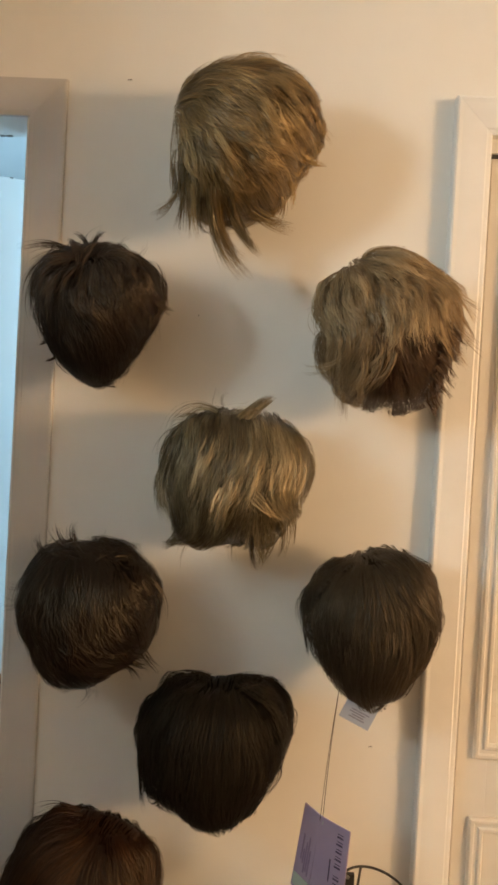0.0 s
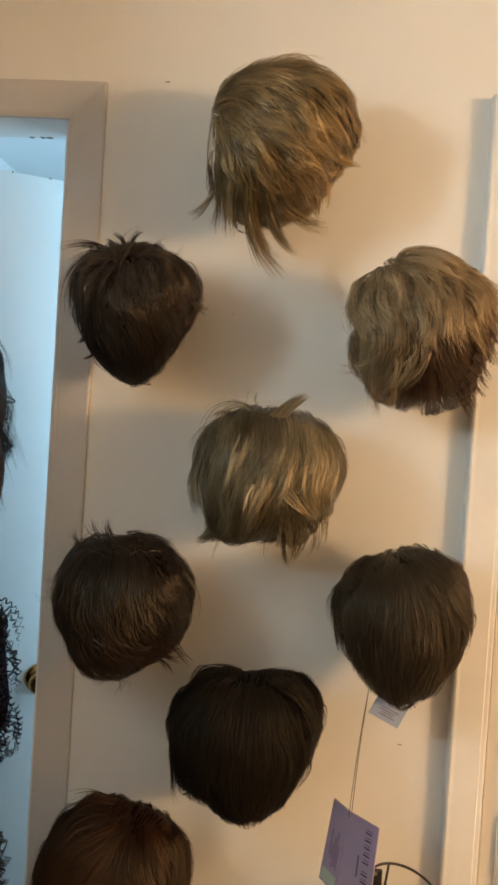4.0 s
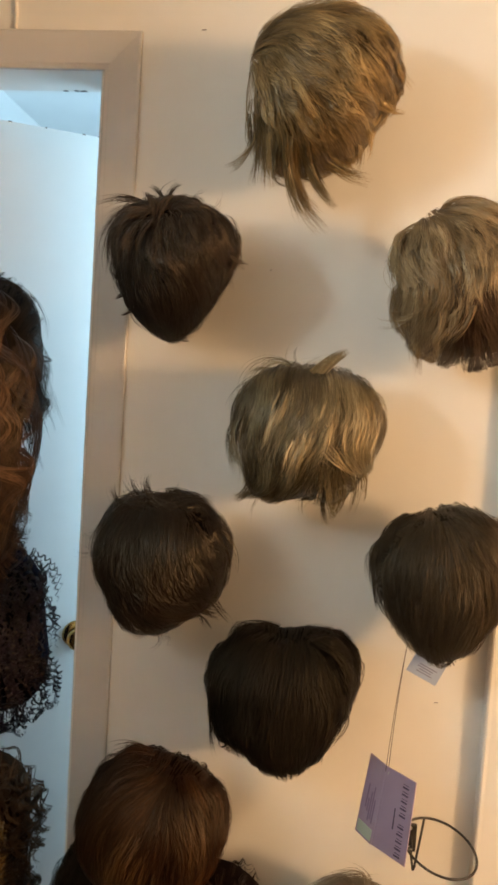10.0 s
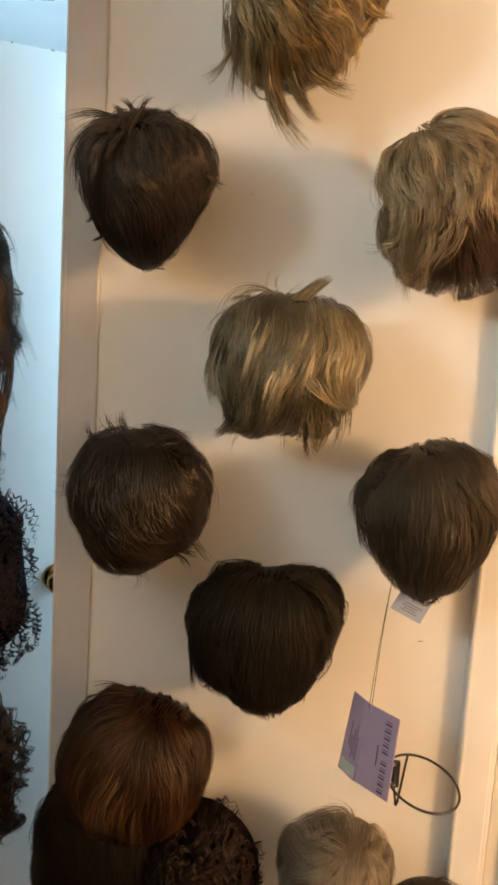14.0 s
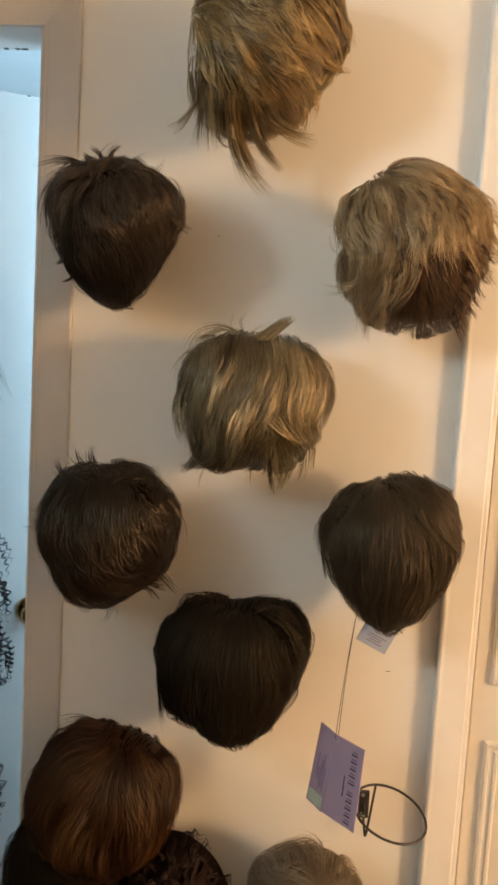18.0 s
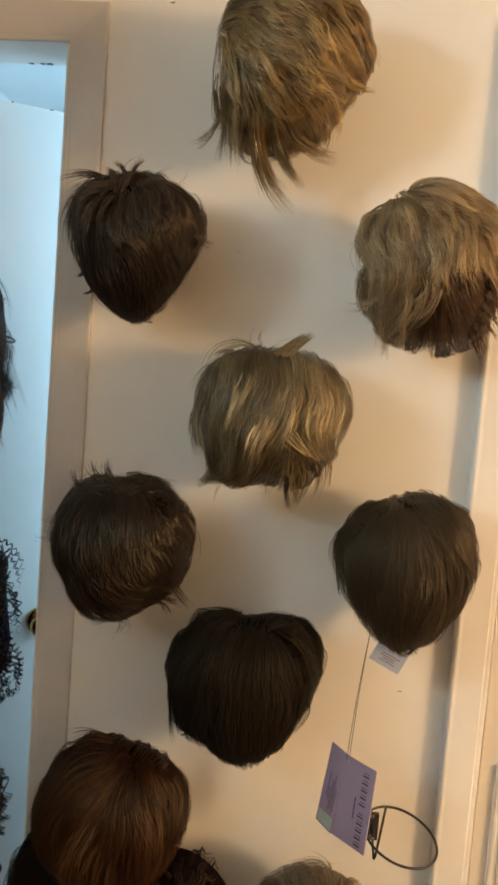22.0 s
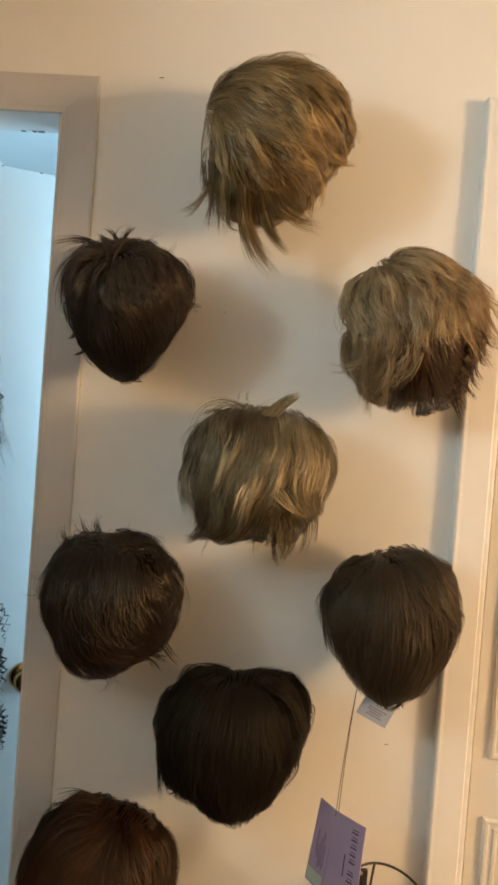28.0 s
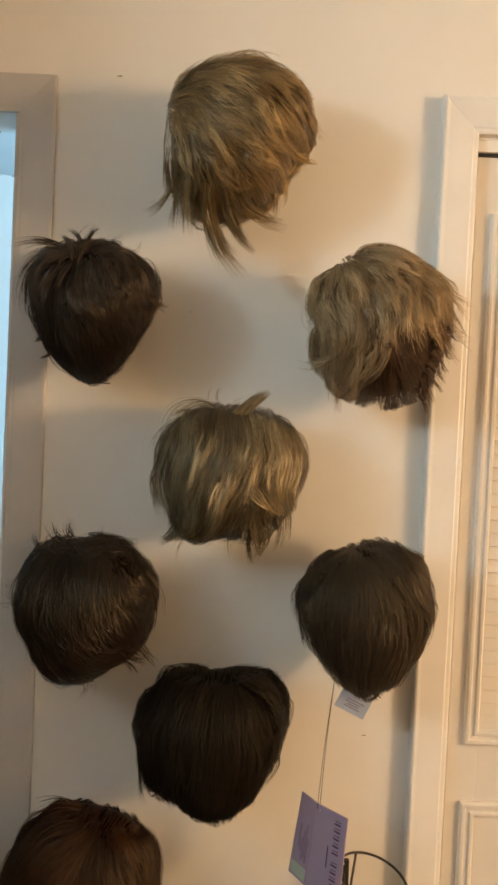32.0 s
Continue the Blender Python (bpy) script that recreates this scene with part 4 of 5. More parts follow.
curls = [(-0.062, -0.03, 250, 0.085, -75, 0.006), (-0.045, -0.05, 290, 0.075, -70, 0.006), (-0.02, -0.045, 275, 0.075, -55, 0.007), (0.0, -0.04, 270, 0.075, -60, 0.007), (-0.03, -0.075, 230, 0.06, 70, 0.006)]
spikes = [(0.085 - 0.002 * i, 0.005 - 0.0145 * i, 338 - 5 * i, 0.052, -12 + 7 * (i % 3), 0.010) for i in range(8)]
wig("sandy blond shaggy layered wig with brown underlayer", 0.183, 1.652, WY, f, [
    ("underlayer", H_SANDLOW, "grow", dict(locks=130, per=13, length=0.085, whorl=(-0.01, 0.08), radial=0.5, gravity=1.0, comb=low, wander=0.25, swirl=0.08, width=0.012, lift=0.006, over=0.07, strays=0.03, zone=lambda r: r[:, 1] < 0.0)),
    ("hair", H_SAND, "grow", dict(locks=210, per=14, length=0.085, whorl=(-0.06, 0.11), radial=0.9, gravity=0.72, comb=comb, wander=0.25, swirl=0.08, width=0.0125, taper=0.66, lift=0.028, wave=0.25, waves=1.0, over=0.07, flick=0.4, twist=0.55, zone=lambda r: (r[:, 1] > 0.012 + 0.026 * (r[:, 0] > 0.01)) | ((r[:, 0] < -0.03) & (r[:, 1] > -0.03)))),
    ("top_layer", H_SAND, "grow", dict(locks=44, per=15, length=0.08, whorl=(-0.06, 0.11), radial=0.9, gravity=0.72, comb=comb, wander=0.35, swirl=0.12, width=0.0110, taper=0.85, lift=0.040, wave=0.35, waves=1.0, over=0.07, flick=0.6, twist=0.55, fray=0.03, strays=0.04, zone=lambda r: r[:, 1] > 0.02)),
    ("side_hair", H_SAND, "grow", dict(locks=44, per=13, length=0.085, whorl=(-0.03, 0.12), radial=0.5, gravity=1.0, comb=comb, wander=0.4, width=0.010, lift=0.018, wave=0.45, over=0.09, flick=0.6, twist=0.55, zone=lambda r: (r[:, 0] < -0.02) & (r[:, 1] < 0.0))),
    ("tuft", H_SAND, "tufts", dict(per=13, ribbon=0.0005, fan=3, specs=ends)),
    ("spiky_end", H_SANDLOW, "tufts", dict(per=14, ribbon=0.0006, fan=4, specs=spikes)),
    ("curled_end", H_SAND, "tufts", dict(per=11, ribbon=0.0005, fan=3, specs=curls)),
], 3, holder_at=(0.183, WALL, 1.622))

# ash blond, with the lamp's sheen added as golden strands
f = Form([12.9, 13.6, 13.0, 11.8, 12.9, 12.7, 12.2, 12.7, 13.0, 10.4, 12.4, 12.0], 0.125, shrink=0.93)
comb = [(-10.7, 8.9, 235), (-11.6, 2.3, 255), (-12.1, -1.4, -75), (-10.7, -5.2, -60), (-7.9, 9.9, -92), (-7, 2.3, -88), (-7.9, -3.3, -85), (-7.9, -8, -100), (-5, -9.9, -145), (-3.2, 9.9, -95), (-3.2, 3.3, -105), (-4.1, -4.2, -100), (0.6, 9.9, -86),
        (0.1, 4.2, -114), (-1.3, -1.4, -110), (-0.4, -7, -115), (4.3, 8.9, -70), (3.8, 3.3, -108), (2.4, -1.4, -120), (4.3, -6, -100), (9, 8, -55), (8.1, 2.3, -102), (11.8, 6, -70), (11.8, 0.5, -110), (8.1, -4.2, -45), (6.2, -8.9, -80)]
ends = [(-0.075, 0.10, 190, 0.095, 82, 0.002), (-0.08, 0.095, 198, 0.09, 75, 0.002), (-0.06, 0.11, 165, 0.05, 60, 0.002)]
curls = [(0.004 + 0.0036 * i, 0.106, 52, 0.060 - 0.0022 * abs(i - 3), -14, 0.0045) for i in range(7)]
wisps = [(-0.024, 0.112, 142, 0.120, 140, 0.0022), (-0.027, 0.111, 138, 0.112, 150, 0.0022), (-0.022, 0.113, 136, 0.130, 138, 0.0016)]
more_ends = [(-0.12, 0.02, 225, 0.08, 85, 0.006), (-0.118, 0.0, 240, 0.075, 60, 0.006), (-0.085, -0.075, 262, 0.055, -45, 0.008), (-0.075, -0.08, 255, 0.055, -50, 0.008), (-0.06, -0.08, 240, 0.065, -60, 0.008), (-0.045, -0.09, 225, 0.055, -40, 0.007),
             (0.060, -0.080, 278, 0.062, -25, 0.007), (0.070, -0.080, 282, 0.060, -45, 0.007), (0.05, -0.08, 262, 0.055, 40, 0.005), (0.045, -0.09, 250, 0.06, 50, 0.005), (0.03, -0.10, 215, 0.04, -30, 0.008), (0.10, -0.045, 300, 0.06, -40, 0.010), (0.09, -0.055, 290, 0.07, -40, 0.010)]
flip = [(2.5, -2, -42), (6, -3.5, -32), (9, -6, -50), (7, 0, -62), (10, -2, -75)]
last_ends = [(-0.02, 0.122, 150, 0.05, -120, 0.012), (-0.015, 0.122, 40, 0.055, -60, 0.012)]
wig("ash blond wig with golden streaks and sheen, flipped wavy ends", -0.065, 1.382, WY, f, [
    ("hair", H_ASH, "grow", dict(locks=260, per=14, length=0.115, whorl=(0.0, 0.105), comb=comb, swirl=0.06, radial=0.8, gravity=0.9, wander=0.16, width=0.0115, taper=0.62, lift=0.018, wave=0.12, waves=0.8, ragged=2, bend=50, over=0.05, flick=0.35, rim=1.6, twist=0.55, loose=0.0012)),
    ("sheen_lock", H_LIGHT, "grow", dict(locks=58, per=9, length=0.085, whorl=(0.16, 0.20), comb=comb, fray=0.02, radial=0.55, gravity=0.9, wander=0.10, swirl=0.04, width=0.0034, lift=0.026, wave=0.08, over=0.02, taper=0.85, flick=0.3, twist=0.6, zone=lambda r: (r[:, 0] > -0.05) & (r[:, 1] > 0.005) & (r[:, 1] < 0.095))),
    ("top_hair", H_ASH, "tufts", dict(per=5, ribbon=0.0005, fan=4, specs=ends)),
    ("crown_curl", H_ASH, "tufts", dict(per=16, ribbon=0.0005, fan=2, specs=curls)),
    ("crown_wisp", H_ASH, "tufts", dict(per=5, ribbon=0.0005, fan=2, specs=wisps)),
    ("tuft", H_ASH, "tufts", dict(per=14, ribbon=0.0005, fan=3, specs=more_ends)),
    ("flipped_end", H_LIGHT, "grow", dict(locks=7, per=15, length=0.085, whorl=(0.0, 0.105), comb=flip, swirl=0.05, radial=0.8, gravity=0.9, wander=0.2, width=0.009, taper=0.7, lift=0.034, wave=0.2, waves=0.8, over=0.07, flick=0.4, twist=0.6, fray=0.05, zone=lambda r: (r[:, 0] > 0.022) & (r[:, 0] < 0.075) & (r[:, 1] > -0.03) & (r[:, 1] < 0.0))),
    ("under_flip", H_ASH, "grow", dict(locks=12, per=15, length=0.075, whorl=(0.0, 0.105), comb=flip, swirl=0.05, radial=0.8, gravity=0.9, wander=0.3, width=0.010, taper=0.7, lift=0.028, wave=0.3, waves=0.8, over=0.08, flick=0.6, twist=0.6, fray=0.05, zone=lambda r: (r[:, 0] > 0.03) & (r[:, 0] < 0.10) & (r[:, 1] > -0.06) & (r[:, 1] < 0.01))),
    ("flyaway", H_ASH, "tufts", dict(per=5, ribbon=0.0002, fan=10, specs=last_ends)),
], 4, holder_at=(-0.065, WALL, 1.345))

# dark tousled crop
f = Form([11.8, 12.9, 12.8, 12.4, 12.4, 12.0, 11.2, 9.9, 12.1, 12.6, 10.5, 11.4], 0.125, shrink=0.985)
comb = [(-4.3, 13.4, 170), (0.6, 14.4, 10), (6.5, 13.4, -20), (10.4, 10.5, -45), (12.8, 5.6, -80), (-9.2, 9.5, 225), (-10.2, 3.6, -88), (-8.2, -2.3, -60), (-4.3, 7.5, -110), (0.6, 7.5, -85), (5.5, 8.5, -70), (9.4, 6.6, -60), (-5.3, 2.6, -80),
        (1, 2.6, -80), (5.5, 2.6, -72), (9.4, 1.7, -52), (11.4, -1.3, -75), (-4.3, -3.2, -70), (-1.4, -3.2, -65), (3.5, -2.3, -60), (8.4, -3.2, -25), (11.4, -5.2, -60), (-4.3, -9.1, -50), (0.6, -9.1, -50), (5.5, -8.1, 20)]
ends = [(-0.03, 0.125, 165, 0.05, -60, 0.004), (-0.02, 0.13, 172, 0.055, 50, 0.003), (0.0, 0.135, 20, 0.07, -55, 0.003), (0.02, 0.135, 345, 0.07, 20, 0.003), (-0.01, 0.125, 160, 0.05, -100, 0.003), (-0.10, 0.08, 225, 0.085, 50, 0.002), (0.105, 0.07, 310, 0.095, -60, 0.002), (0.10, 0.08, 320, 0.09, -70, 0.002)] + [(-0.06 + 0.016 * i, 0.108 + 0.012 * math.sin(i * 0.4), (165, 15, 175, 30)[i % 4], 0.045 + 0.008 * (i % 3), (-60, -80, 70, -110)[i % 4], 0.005) for i in range(9)]
more_ends = [(-0.03, 0.115, 155, 0.055, 60, 0.009), (0.0, 0.118, 160, 0.05, 50, 0.009), (0.015, 0.12, 150, 0.055, 40, 0.010), (0.02, 0.115, 30, 0.07, -30, 0.010), 
             (0.10, 0.02, 300, 0.06, -30, 0.008), (0.095, -0.03, 300, 0.07, 10, 0.008), (0.085, -0.04, 280, 0.05, 90, 0.010), (0.075, -0.06, 315, 0.05, 30, 0.008), (0.065, -0.075, 340, 0.05, -50, 0.005), (0.05, -0.085, 20, 0.04, 40, 0.010), (0.09, -0.055, 10, 0.035, 60, 0.010)]
wig("dark espresso tousled short wig with rough waves", -0.312, 1.130, WY, f, [
    ("hair", H_ESPR, "grow", dict(locks=300, per=12, length=0.09, whorl=(-0.01, 0.115), tuck=0.15, comb=comb, radial=0.8, gravity=0.75, wander=0.34, swirl=0.14, width=0.0115, taper=0.62, lift=0.018, wave=0.26, waves=1.1, ragged=9, bend=110, over=0.03, flick=0.45, rim=1.0, twist=0.55, loose=0.0018)),
    ("top_hair", H_ESPR, "tufts", dict(per=6, ribbon=0.0006, fan=5, specs=ends)),
    ("tuft", H_ESPR, "tufts", dict(per=10, ribbon=0.0005, fan=4, specs=more_ends)),
], 5, holder_at=(-0.312, WALL, 1.10))

# smooth medium brown
f = Form([10.6, 11.7, 13.6, 13.1, 12.4, 12.2, 11.5, 10.8, 11.7, 13.6, 10.9, 10.1], 0.13, notch=(110, 12, 0.7))
comb = [(-6.9, 12.3, 195), (-11.3, 8, 245), (-12.2, 2.2, -90), (-10.8, -2.6, -70), (-6.9, 7, -105), (-6, 0.3, -92), (-6, -6.4, -75), (-2, 9, -85), (-1.2, 2.2, -90), (-1.2, -6.4, -90), (1.7, 12.8, -30), (2.7, 8, -60), (3.7, 3.2, -80),
        (3.7, -4.5, -105), (6.5, 10.9, -50), (8, 6, -60), (9.9, 4.1, -70), (7.5, -1.6, -105), (6, -5.5, -115), (-2.1, -11.2, -50)]
ends = [(-0.115, 0.0, 268, 0.055, 15, 0.007), (-0.11, -0.01, 272, 0.045, 20, 0.006), (0.09, 0.06, 295, 0.06, -25, 0.010), (0.10, 0.05, 290, 0.05, -20, 0.008), (0.085, 0.03, 285, 0.05, -40, 0.008), (0.02, 0.10, 300, 0.07, 12, 0.006), (0.05, 0.08, 305, 0.07, 15, 0.006), (-0.02, -0.115, 300, 0.03, 30, 0.012), (0.02, -0.115, 240, 0.03, -20, 0.010)]
wig("smooth medium brown short wig with labels hanging", 0.194, 1.139, WY, f, [
    ("hair", H_BROWN, "grow", dict(locks=250, per=14, length=0.105, whorl=(-0.03, 0.115), tuck=0.13, comb=comb, radial=0.75, gravity=0.85, wander=0.10, swirl=0.04, width=0.014, taper=0.5, lift=0.011, rim=1.8, wave=0.06, over=0.02, loose=0.0008, twist=0.5, strays=0.03)),
    ("tuft", H_BROWN, "tufts", dict(per=14, ribbon=0.0005, specs=ends)),
], 6, holder_at=(0.194, WALL, 1.10))

# brown-black bob, heart-shaped
f = Form([12.0, 14.1, 14.7, 12.8, 13.7, 13.9, 13.2, 13.0, 11.9, 13.3, 12.1, 11.0], 0.13, notch=(86, 13, 0.9))
comb = [(-5.2, 15, 200), (-11, 10.3, 240), (-12.5, 2.5, -92), (-11, -4.3, -75), (-3.3, 9.3, -105), (-4.3, 0.6, -95), (-4.3, -6.2, -80), (2.5, 7.4, -88), (2.5, -1.4, -90), (0.6, -9.1, -85), (8.3, 13.7, -20), (8.3, 7.4, -70), (12.2, 9.3, -55), (13.2, 3.5, -85),
        (10.3, -2.3, -110), (6.4, -7.2, -110)]
ends = [(-0.02, 0.13, 160, 0.075, 50, 0.006), (-0.01, 0.13, 150, 0.05, 50, 0.005), (0.03, 0.13, 25, 0.07, -50, 0.008), (-0.12, 0.0, 262, 0.11, 22, 0.003), (-0.118, 0.02, 266, 0.11, 10, 0.003), (-0.10, -0.07, 275, 0.045, 30, 0.008), (-0.085, -0.085, 285, 0.035, 30, 0.008), (0.05, -0.10, 250, 0.035, -30, 0.008), (0.08, -0.07, 255, 0.03, 30, 0.008), (0.11, 0.04, 275, 0.07, -25, 0.010)]
wig("smooth brown-black bob wig parted at the crown", -0.073, 0.905, WY, f, [
    ("hair", H_BLACK, "grow", dict(locks=250, per=14, length=0.12, whorl=(0.02, 0.12), tuck=0.20, comb=comb, radial=0.75, gravity=0.85, wander=0.08, swirl=0.04, width=0.014, taper=0.5, lift=0.010, rim=1.8, wave=0.06, over=0.025, loose=0.0008, twist=0.5, strays=0.03)),
    ("tuft", H_BLACK, "tufts", dict(per=12, ribbon=0.0004, specs=ends)),
], 7, holder_at=(-0.073, WALL, 0.87))

# auburn bob with fringe
f = Form([13.5, 13.8, 13.9, 13.8, 13.4, 13.0, 13.6, 13.5, 12.5, 13.1, 13.1, 12.9], 0.13, notch=(78, 9, 0.5))
comb = [(-2.4, 16.5, 190), (-7.5, 13.4, 225), (-11.5, 7.2, 255), (-12.5, 1, -90), (-10.5, -5.3, -85), (0.6, 12.4, 200), (-3.4, 8.2, 235), (-0.4, 5.1, 245), (1.6, 1, -105), (2.6, -5.3, -90), (-2.4, -3.2, -100), (4.6, 9.3, -80), (5.6, -1.1, -88),
        (7.6, 11.3, -50), (9.6, 6.2, -70), (10.6, 0, -85), (12.6, 11.3, -55), (14, 5, -95), (13.5, -1, -105), (11.5, -4.2, -135)]
ends = [(-0.005, 0.146, 165, 0.085, 55, 0.004), (0.0, 0.146, 150, 0.085, 60, 0.002), (0.005, 0.142, 172, 0.075, 45, 0.005), (0.13, -0.03, 262, 0.045, -55, 0.006), (0.12, -0.04, 255, 0.04, -60, 0.006), (0.105, -0.045, 265, 0.045, -30, 0.006)]
wig("auburn bob wig with a golden-lit fringe", -0.295, 0.639, WY - 0.01, f, [
    ("hair", H_AUBURN, "grow", dict(locks=240, per=14, length=0.13, whorl=(0.03, 0.13), tuck=0.18, comb=comb, radial=0.65, gravity=0.85, wander=0.14, swirl=0.06, width=0.013, taper=0.55, lift=0.014, over=0.03, wave=0.10, rim=1.8, twist=0.5, loose=0.0011)),
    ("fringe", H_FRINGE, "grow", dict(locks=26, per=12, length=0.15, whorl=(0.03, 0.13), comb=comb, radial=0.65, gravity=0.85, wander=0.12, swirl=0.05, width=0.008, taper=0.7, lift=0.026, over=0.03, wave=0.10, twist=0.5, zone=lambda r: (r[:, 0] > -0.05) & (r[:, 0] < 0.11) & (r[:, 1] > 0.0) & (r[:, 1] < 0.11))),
    ("tuft", H_AUBURN, "tufts", dict(per=7, ribbon=0.0005, specs=ends)),
], 8, holder_at=(-0.295, WALL, 0.60))

# silver blond, just below
f = Form([9.7, 10.0, 10.6, 10.5, 10.2, 10.0, 9.8, 10.2, 10.9, 10.6, 10.6, 9.5], 0.125)
wig("silver blond short wig below the empty holder", 0.086, 0.466, WY, f, [
    ("hair", H_SILVER, "grow", dict(locks=200, per=13, length=0.12, whorl=(0.02, 0.07), radial=1.0, gravity=0.45, wander=0.3, width=0.011, lift=0.011, wave=0.2, over=0.05)),
], 9, holder_at=(0.086, WALL, 0.43))

# long dark wig under the auburn one
f = Form([16.3, 16.7, 17.4, 18.0, 18.4, 16.8, 15.7, 17.9, 20.0, 21.0, 18.0, 16.8], 0.10)
wig("long dark brown-black wig behind the auburn bob", -0.334, 0.425, WY + 0.03, f, [
    ("hair", H_BLACK, "grow", dict(locks=220, per=13, length=0.22, whorl=(0.0, 0.15), radial=0.6, gravity=0.8, wander=0.18, width=0.014, lift=0.010, over=0.03, wave=0.12)),
], 10, holder_at=(-0.334, WALL, 0.36))
f = Form([12.0, 12.4, 13.4, 14.5, 12.6, 10.5, 9.5, 9.5, 11.9, 13.5, 12.5, 12.0], 0.10)
wig("dark maroon curly wig low on the wall", -0.172, 0.432, WY, f, [
    ("hair", H_MAROON, "grow", dict(locks=190, per=7, length=0.07, whorl=(0.0, 0.08), radial=1.0, gravity=0.6, wander=0.5, width=0.006, lift=0.014, curl=0.005, turns=2.6, ribbon=0.0007, strays=0.03, steps=24, over=0.08)),
], 11, holder_at=(-0.163, WALL, 0.37))
f = Form([9.0, 9.0, 9.0, 9.0, 9.0, 9.0, 9.0, 9.0, 9.0, 10.0, 10.0, 9.0], 0.11)
wig("dark brown short wig low beside the closet casing", 0.262, 0.372, WY, f, [
    ("hair", H_DARK, "grow", dict(locks=120, per=12, length=0.10, whorl=(0.0, 0.06), radial=0.9, gravity=0.6, wander=0.3, width=0.011, lift=0.012, over=0.05)),
], 12, holder_at=(0.262, WALL, 0.33))

# wigs on the door
GD = "wigs hanging on the door"
DT = 26.5
f = Form([11.4, 12.4, 16.3, 18.3, 17.0, 15.0, 12.5, 13.6, 16.1, 16.5, 13.6, 11.8], 0.09, 0.05, shrink=0.93)
ends = [(0.02, 0.165, 5, 0.17, -100, 0.004), (0.10, 0.0, 268, 0.15, 25, 0.010), (0.095, -0.05, 272, 0.11, 20, 0.012), (0.08, -0.10, 275, 0.12, 18, 0.014), (0.07, -0.14, 280, 0.10, -25, 0.012), (0.11, 0.03, 275, 0.16, 20, 0.006)]
wig("long layered dark brown wig hanging on the white door", -0.743, 1.479, 1.50, f, [
    ("hair", H_DOOR, "grow", dict(locks=200, per=12, length=0.22, whorl=(0.0, 0.17), radial=0.5, gravity=0.9, wander=0.3, width=0.010, lift=0.014, over=0.16, wave=0.1, taper=0.92, strays=0.25)),
    ("tuft", H_DOOR, "tufts", dict(per=7, ribbon=0.0006, specs=ends)),
], 21, GD, (-0.743, 1.618, 1.46, (0.0, -0.10, 0.045), DT))
f = Form([13.8, 17.2, 25.0, 40.0, 28.0, 17.0, 14.5, 16.0, 24.0, 38.0, 24.0, 15.0], 0.08, 0.04, shrink=0.86)
ends = [(0.10, 0.03, 300, 0.15, -330, 0.006), (0.105, -0.02, 310, 0.15, -340, 0.006), (0.11, 0.0, 340, 0.06, 40, 0.004), (0.10, -0.08, 300, 0.16, -340, 0.006), (0.095, -0.14, 305, 0.15, -330, 0.006), (0.09, -0.20, 300, 0.15, -320, 0.006)]
wig("long copper brown wavy wig with golden ends on the door", -0.762, 1.277, 1.41, f, [
    ("hair", H_COPPER, "grow", dict(locks=120, per=16, length=0.34, whorl=(0.0, 0.36), radial=0.45, gravity=0.95, wander=0.2, width=0.012, lift=0.022, over=0.06, wave=0.60, waves=1.7, steps=26, taper=0.35, strays=0.02, fray=0.015, twist=0.5, loose=0.0010)),
    ("wavy_hair", H_COPPER, "tufts", dict(per=12, ribbon=0.0005, steps=24, wave=48, cycles=1.1, specs=[(0.040 + 0.06 * ((i * 0.618) % 1), 0.23 - 0.030 * i, 268 + 14 * math.sin(i * 2.1), 0.17 + 0.03 * math.sin(i * 1.3), 18 * math.sin(i * 1.7), 0.006)
        for i in range(16)])),
    ("curled_end", H_COPPER, "tufts", dict(per=9, steps=22, ribbon=0.0005, specs=ends)),
], 22, GD)
f = Form([13.6, 14.5, 19.5, 22.0, 18.0, 15.0, 13.6, 14.8, 19.0, 23.0, 21.0, 16.4], 0.09, 0.05, shrink=0.86)
wig("plum-black tightly curled wig hanging on the door", -0.717, 0.908, 1.50, f, [
    ("hair", H_PLUM, "grow", dict(locks=330, per=8, length=0.105, whorl=(0.0, 0.18), radial=0.8, gravity=0.7, wander=0.35, width=0.003, lift=0.020, fray=0.0, curl=0.0050, turns=5.6, ribbon=0.0006, strays=0.02, steps=46, over=0.10, taper=0.5, loose=0.0008)),
], 23, GD, (-0.717, 1.632, 0.87, (0.0, -0.11, 0.045), DT))
f = Form([12.2, 13.8, 18.5, 19.0, 17.0, 13.6, 13.0, 13.0, 16.0, 19.0, 18.0, 13.8], 0.09, 0.05, shrink=0.86)
wig("chestnut curly wig hanging low on the door", -0.724, 0.464, 1.50, f, [
    ("hair", H_CHEST, "grow", dict(locks=220, per=11, length=0.15, fray=0.0, whorl=(0.0, 0.15), radial=0.75, gravity=0.7, wander=0.35, width=0.005, lift=0.018, curl=0.0115, turns=2.8, ribbon=0.0005, strays=0.04, steps=30, over=0.09, taper=0.4)),
], 24, GD, (-0.724, 1.628, 0.42, (0.0, -0.11, 0.045), DT))
f = Form([10.6, 12.0, 15.5, 14.5, 13.0, 11.2, 10.3, 10.1, 13.5, 15.4, 14.6, 11.6], 0.06, 0.03, shrink=0.86)
wig("honey blond tightly curled wig in front of darker curls", -0.745, 0.420, 1.385, f, [
    ("hair", H_HONEY, "grow", dict(locks=240, per=6, length=0.10, whorl=(0.0, 0.12), radial=0.8, gravity=0.6, wander=0.4, width=0.004, lift=0.014, curl=0.0055, turns=4.0, ribbon=0.0007, strays=0.03, steps=34, over=0.08, taper=0.5)),
], 25, GD)


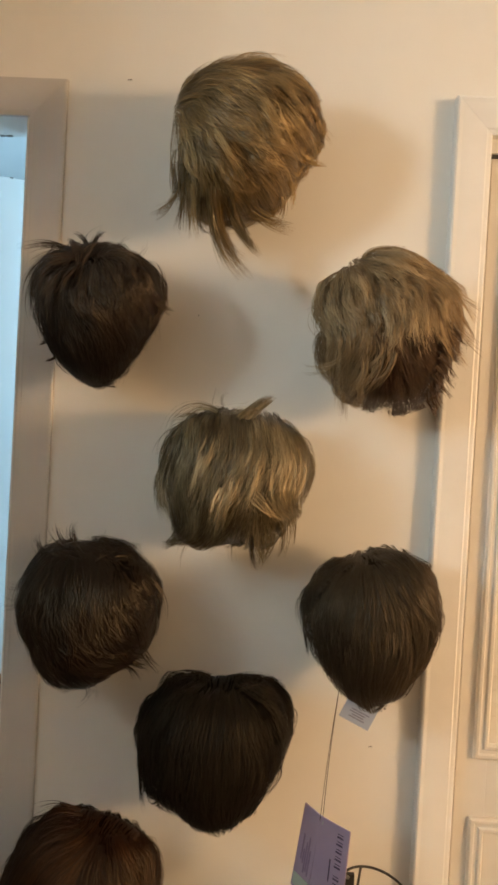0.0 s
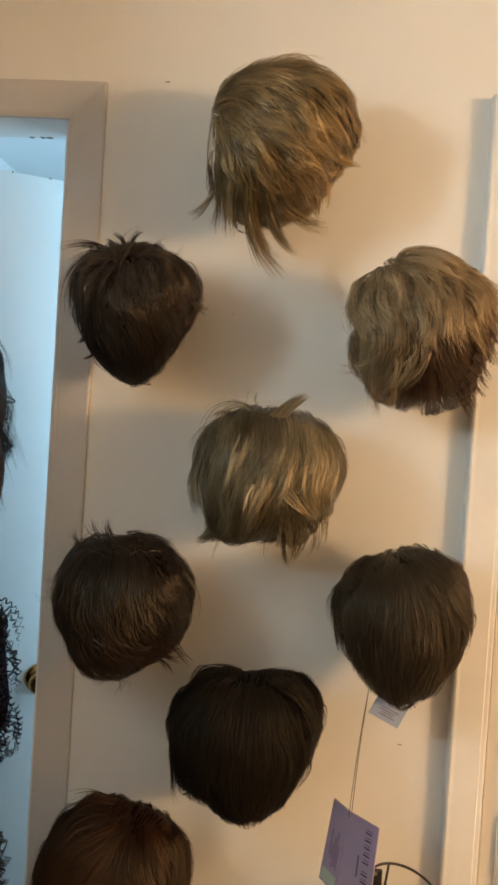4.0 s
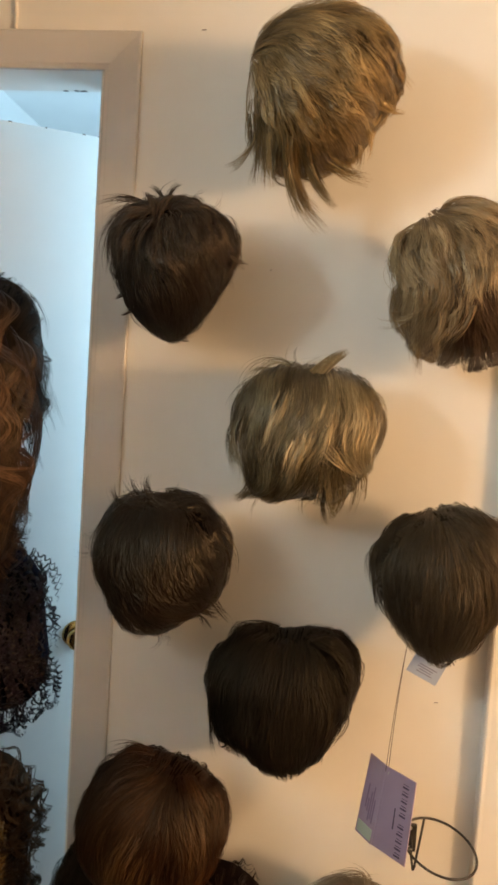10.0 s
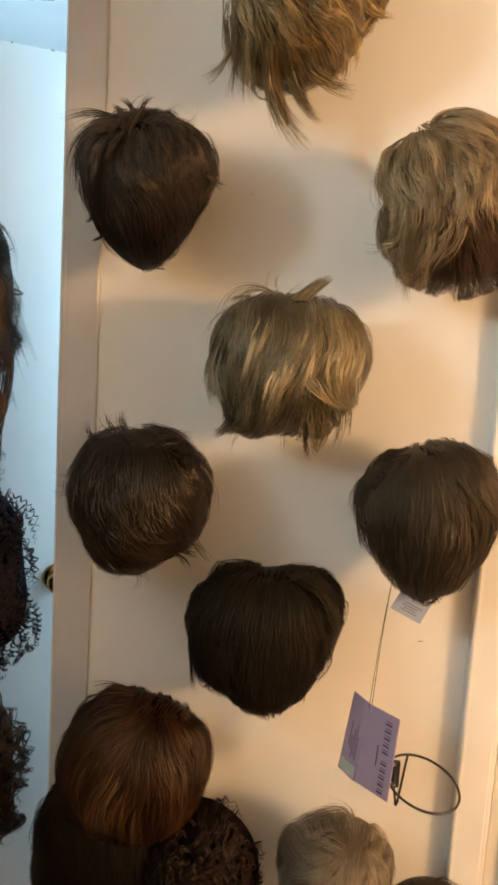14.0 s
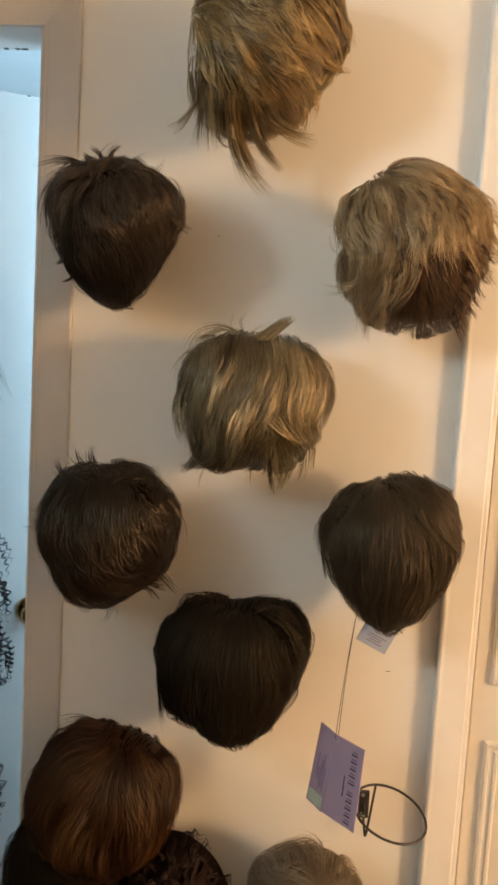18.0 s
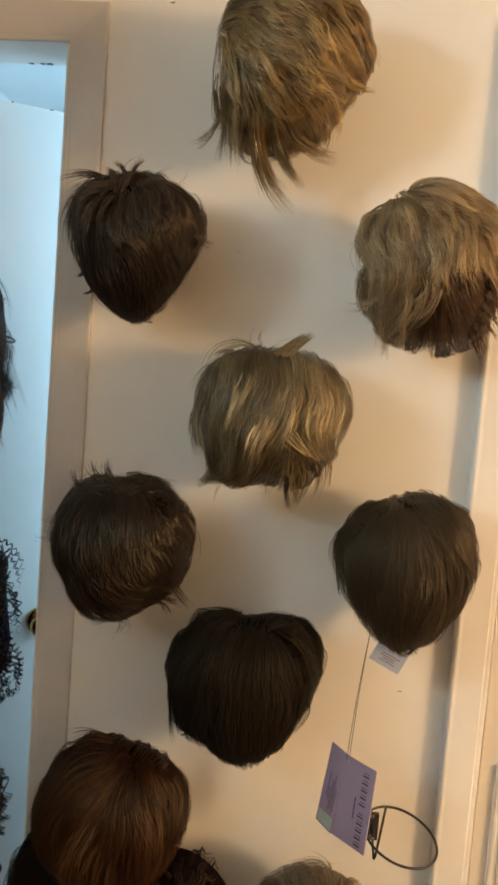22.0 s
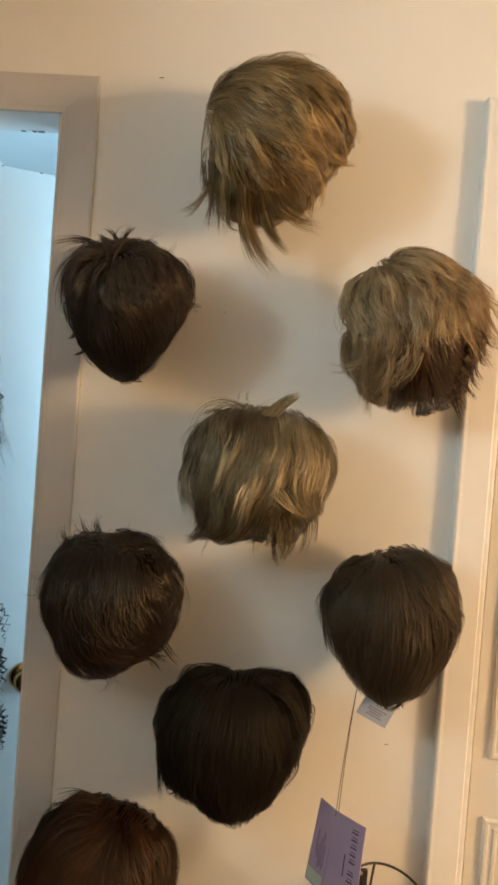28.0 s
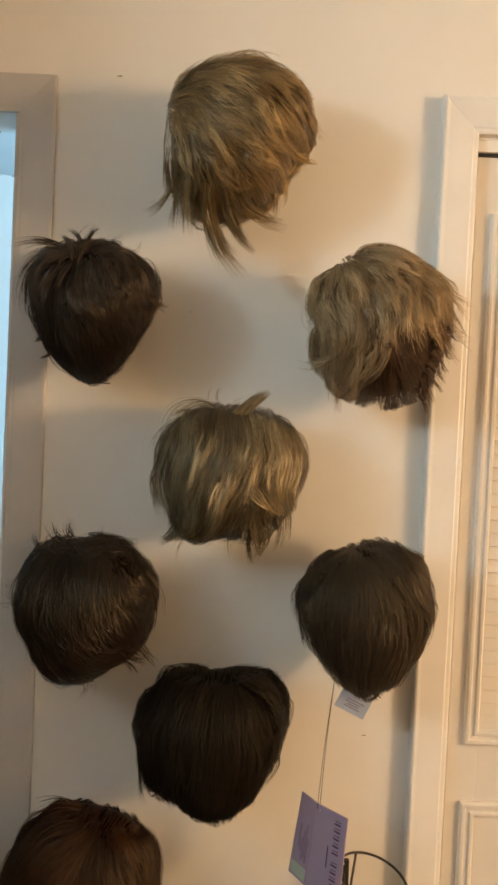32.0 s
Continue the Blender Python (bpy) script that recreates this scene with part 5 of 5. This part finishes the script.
# ---- hang tag, string and label under the medium brown wig ----
def card():
    tag = empty("hang_tag", pose(0.121, 1.262, 0.812, 0, 4, 0))
    tagged(tag, "lilac folded card tag with dark lettering bars, on strings", "hang tag")
    hgt, wl, wr, th = 0.150, 0.043, 0.062, 0.0012
    for name, ang, w in (("front_leaf", -42, wr), ("back_leaf", 180 - 52, wl)):
        ob = part(name, boxes((-0.010 if name == "front_leaf" else 0.0, w, -th, th, -hgt, 0), bevel=0.0004), LILAC, tag)
        ob.matrix_basis = pose(0, 0, 0, 0, 0 if name == "front_leaf" else 0, ang) @ SHEAR[name]
        face = -1 if name == "front_leaf" else 1
        bm = bmesh.new()
        y0, y1 = (-th - 0.0008, -th + 0.0002) if face < 0 else (th - 0.0002, th + 0.0008)
        if name == "front_leaf":
            z = -hgt + 0.007
            for count in (5, 5):           # strokes of two words, thick and thin
                for k in range(count):
                    part("lettering_bar", boxes((0.0375, 0.0500, y0, y1, z, z + 0.0027)), INK, ob, "dark purple stroke of lettering")
                    part("lettering_bar", boxes((0.0385, 0.0500, y0, y1, z + 0.0060, z + 0.0070)), INK, ob, "thin dark purple stroke of lettering")
                    z += 0.0128
                z += 0.008
            part("small_lettering_bar", boxes((0.0275, 0.0295, y0, y1, -0.100, -0.062)), INK, ob, "thin dark purple bar")
        else:
            for x, z0, z1 in ((0.008, -0.115, -0.070), (0.013, -0.110, -0.048), (0.018, -0.115, -0.060), (0.023, -0.100, -0.075), (0.028, -0.095, -0.050)):
                part("faint_bar", boxes((x, x + 0.0028, y0, y1, z0, z1)), LILAC2, ob, "faint darker lilac bar")
            bm = bmesh.new()
            box(bm, 0.003, wl - 0.003, y0, y1, -hgt + 0.004, -hgt + 0.026)
            part("green_print", bm, MINT, ob, "pale green printed strip")
    bm = bmesh.new()
    tube(bm, [(0.0, 0.0, -0.005), (0.004, -0.004, -0.006), (0.002, -0.005, -0.012)], 0.001, 6)
    part("eyelet", bm, STEEL, tag, "small bright eyelet")
    for dx in (-0.0022, 0.0022):
        bm = bmesh.new()
        pts = []
        for i in range(9):
            k = i / 8
            pts.append((dx * (1 - k) + 0.006 * k - 0.002 * math.sin(k * 3.1), 0.028 * k - 0.002, -0.008 + 0.226 * k))
        tube(bm, pts, 0.0006, 5)
        part("string", bm, STRING, tag, "thin dark elastic string", True)


def shear(k):
    m = Matrix.Identity(4)
    m[2][0] = k
    return m


SHEAR = {"front_leaf": shear(0.02), "back_leaf": shear(0.10)}
card()

lab = empty("care_label", pose(0.177, 1.296, 0.978, 0, 25, 0))
tagged(lab, "small pale grey label with faint lines of print", "label")
part("paper", boxes((-0.029, 0.029, -0.0004, 0.0004, -0.016, 0.030)), PAPER, lab)
bm = bmesh.new()
for i, (a, b) in enumerate(((-0.014, 0.020), (-0.016, 0.014), (-0.010, 0.012), (-0.014, 0.016))):
    part("print_bar", boxes((a, b, -0.0009, -0.0003, 0.006 - i * 0.0045, 0.0082 - i * 0.0045)), GREYINK, lab, "row of tiny grey print")
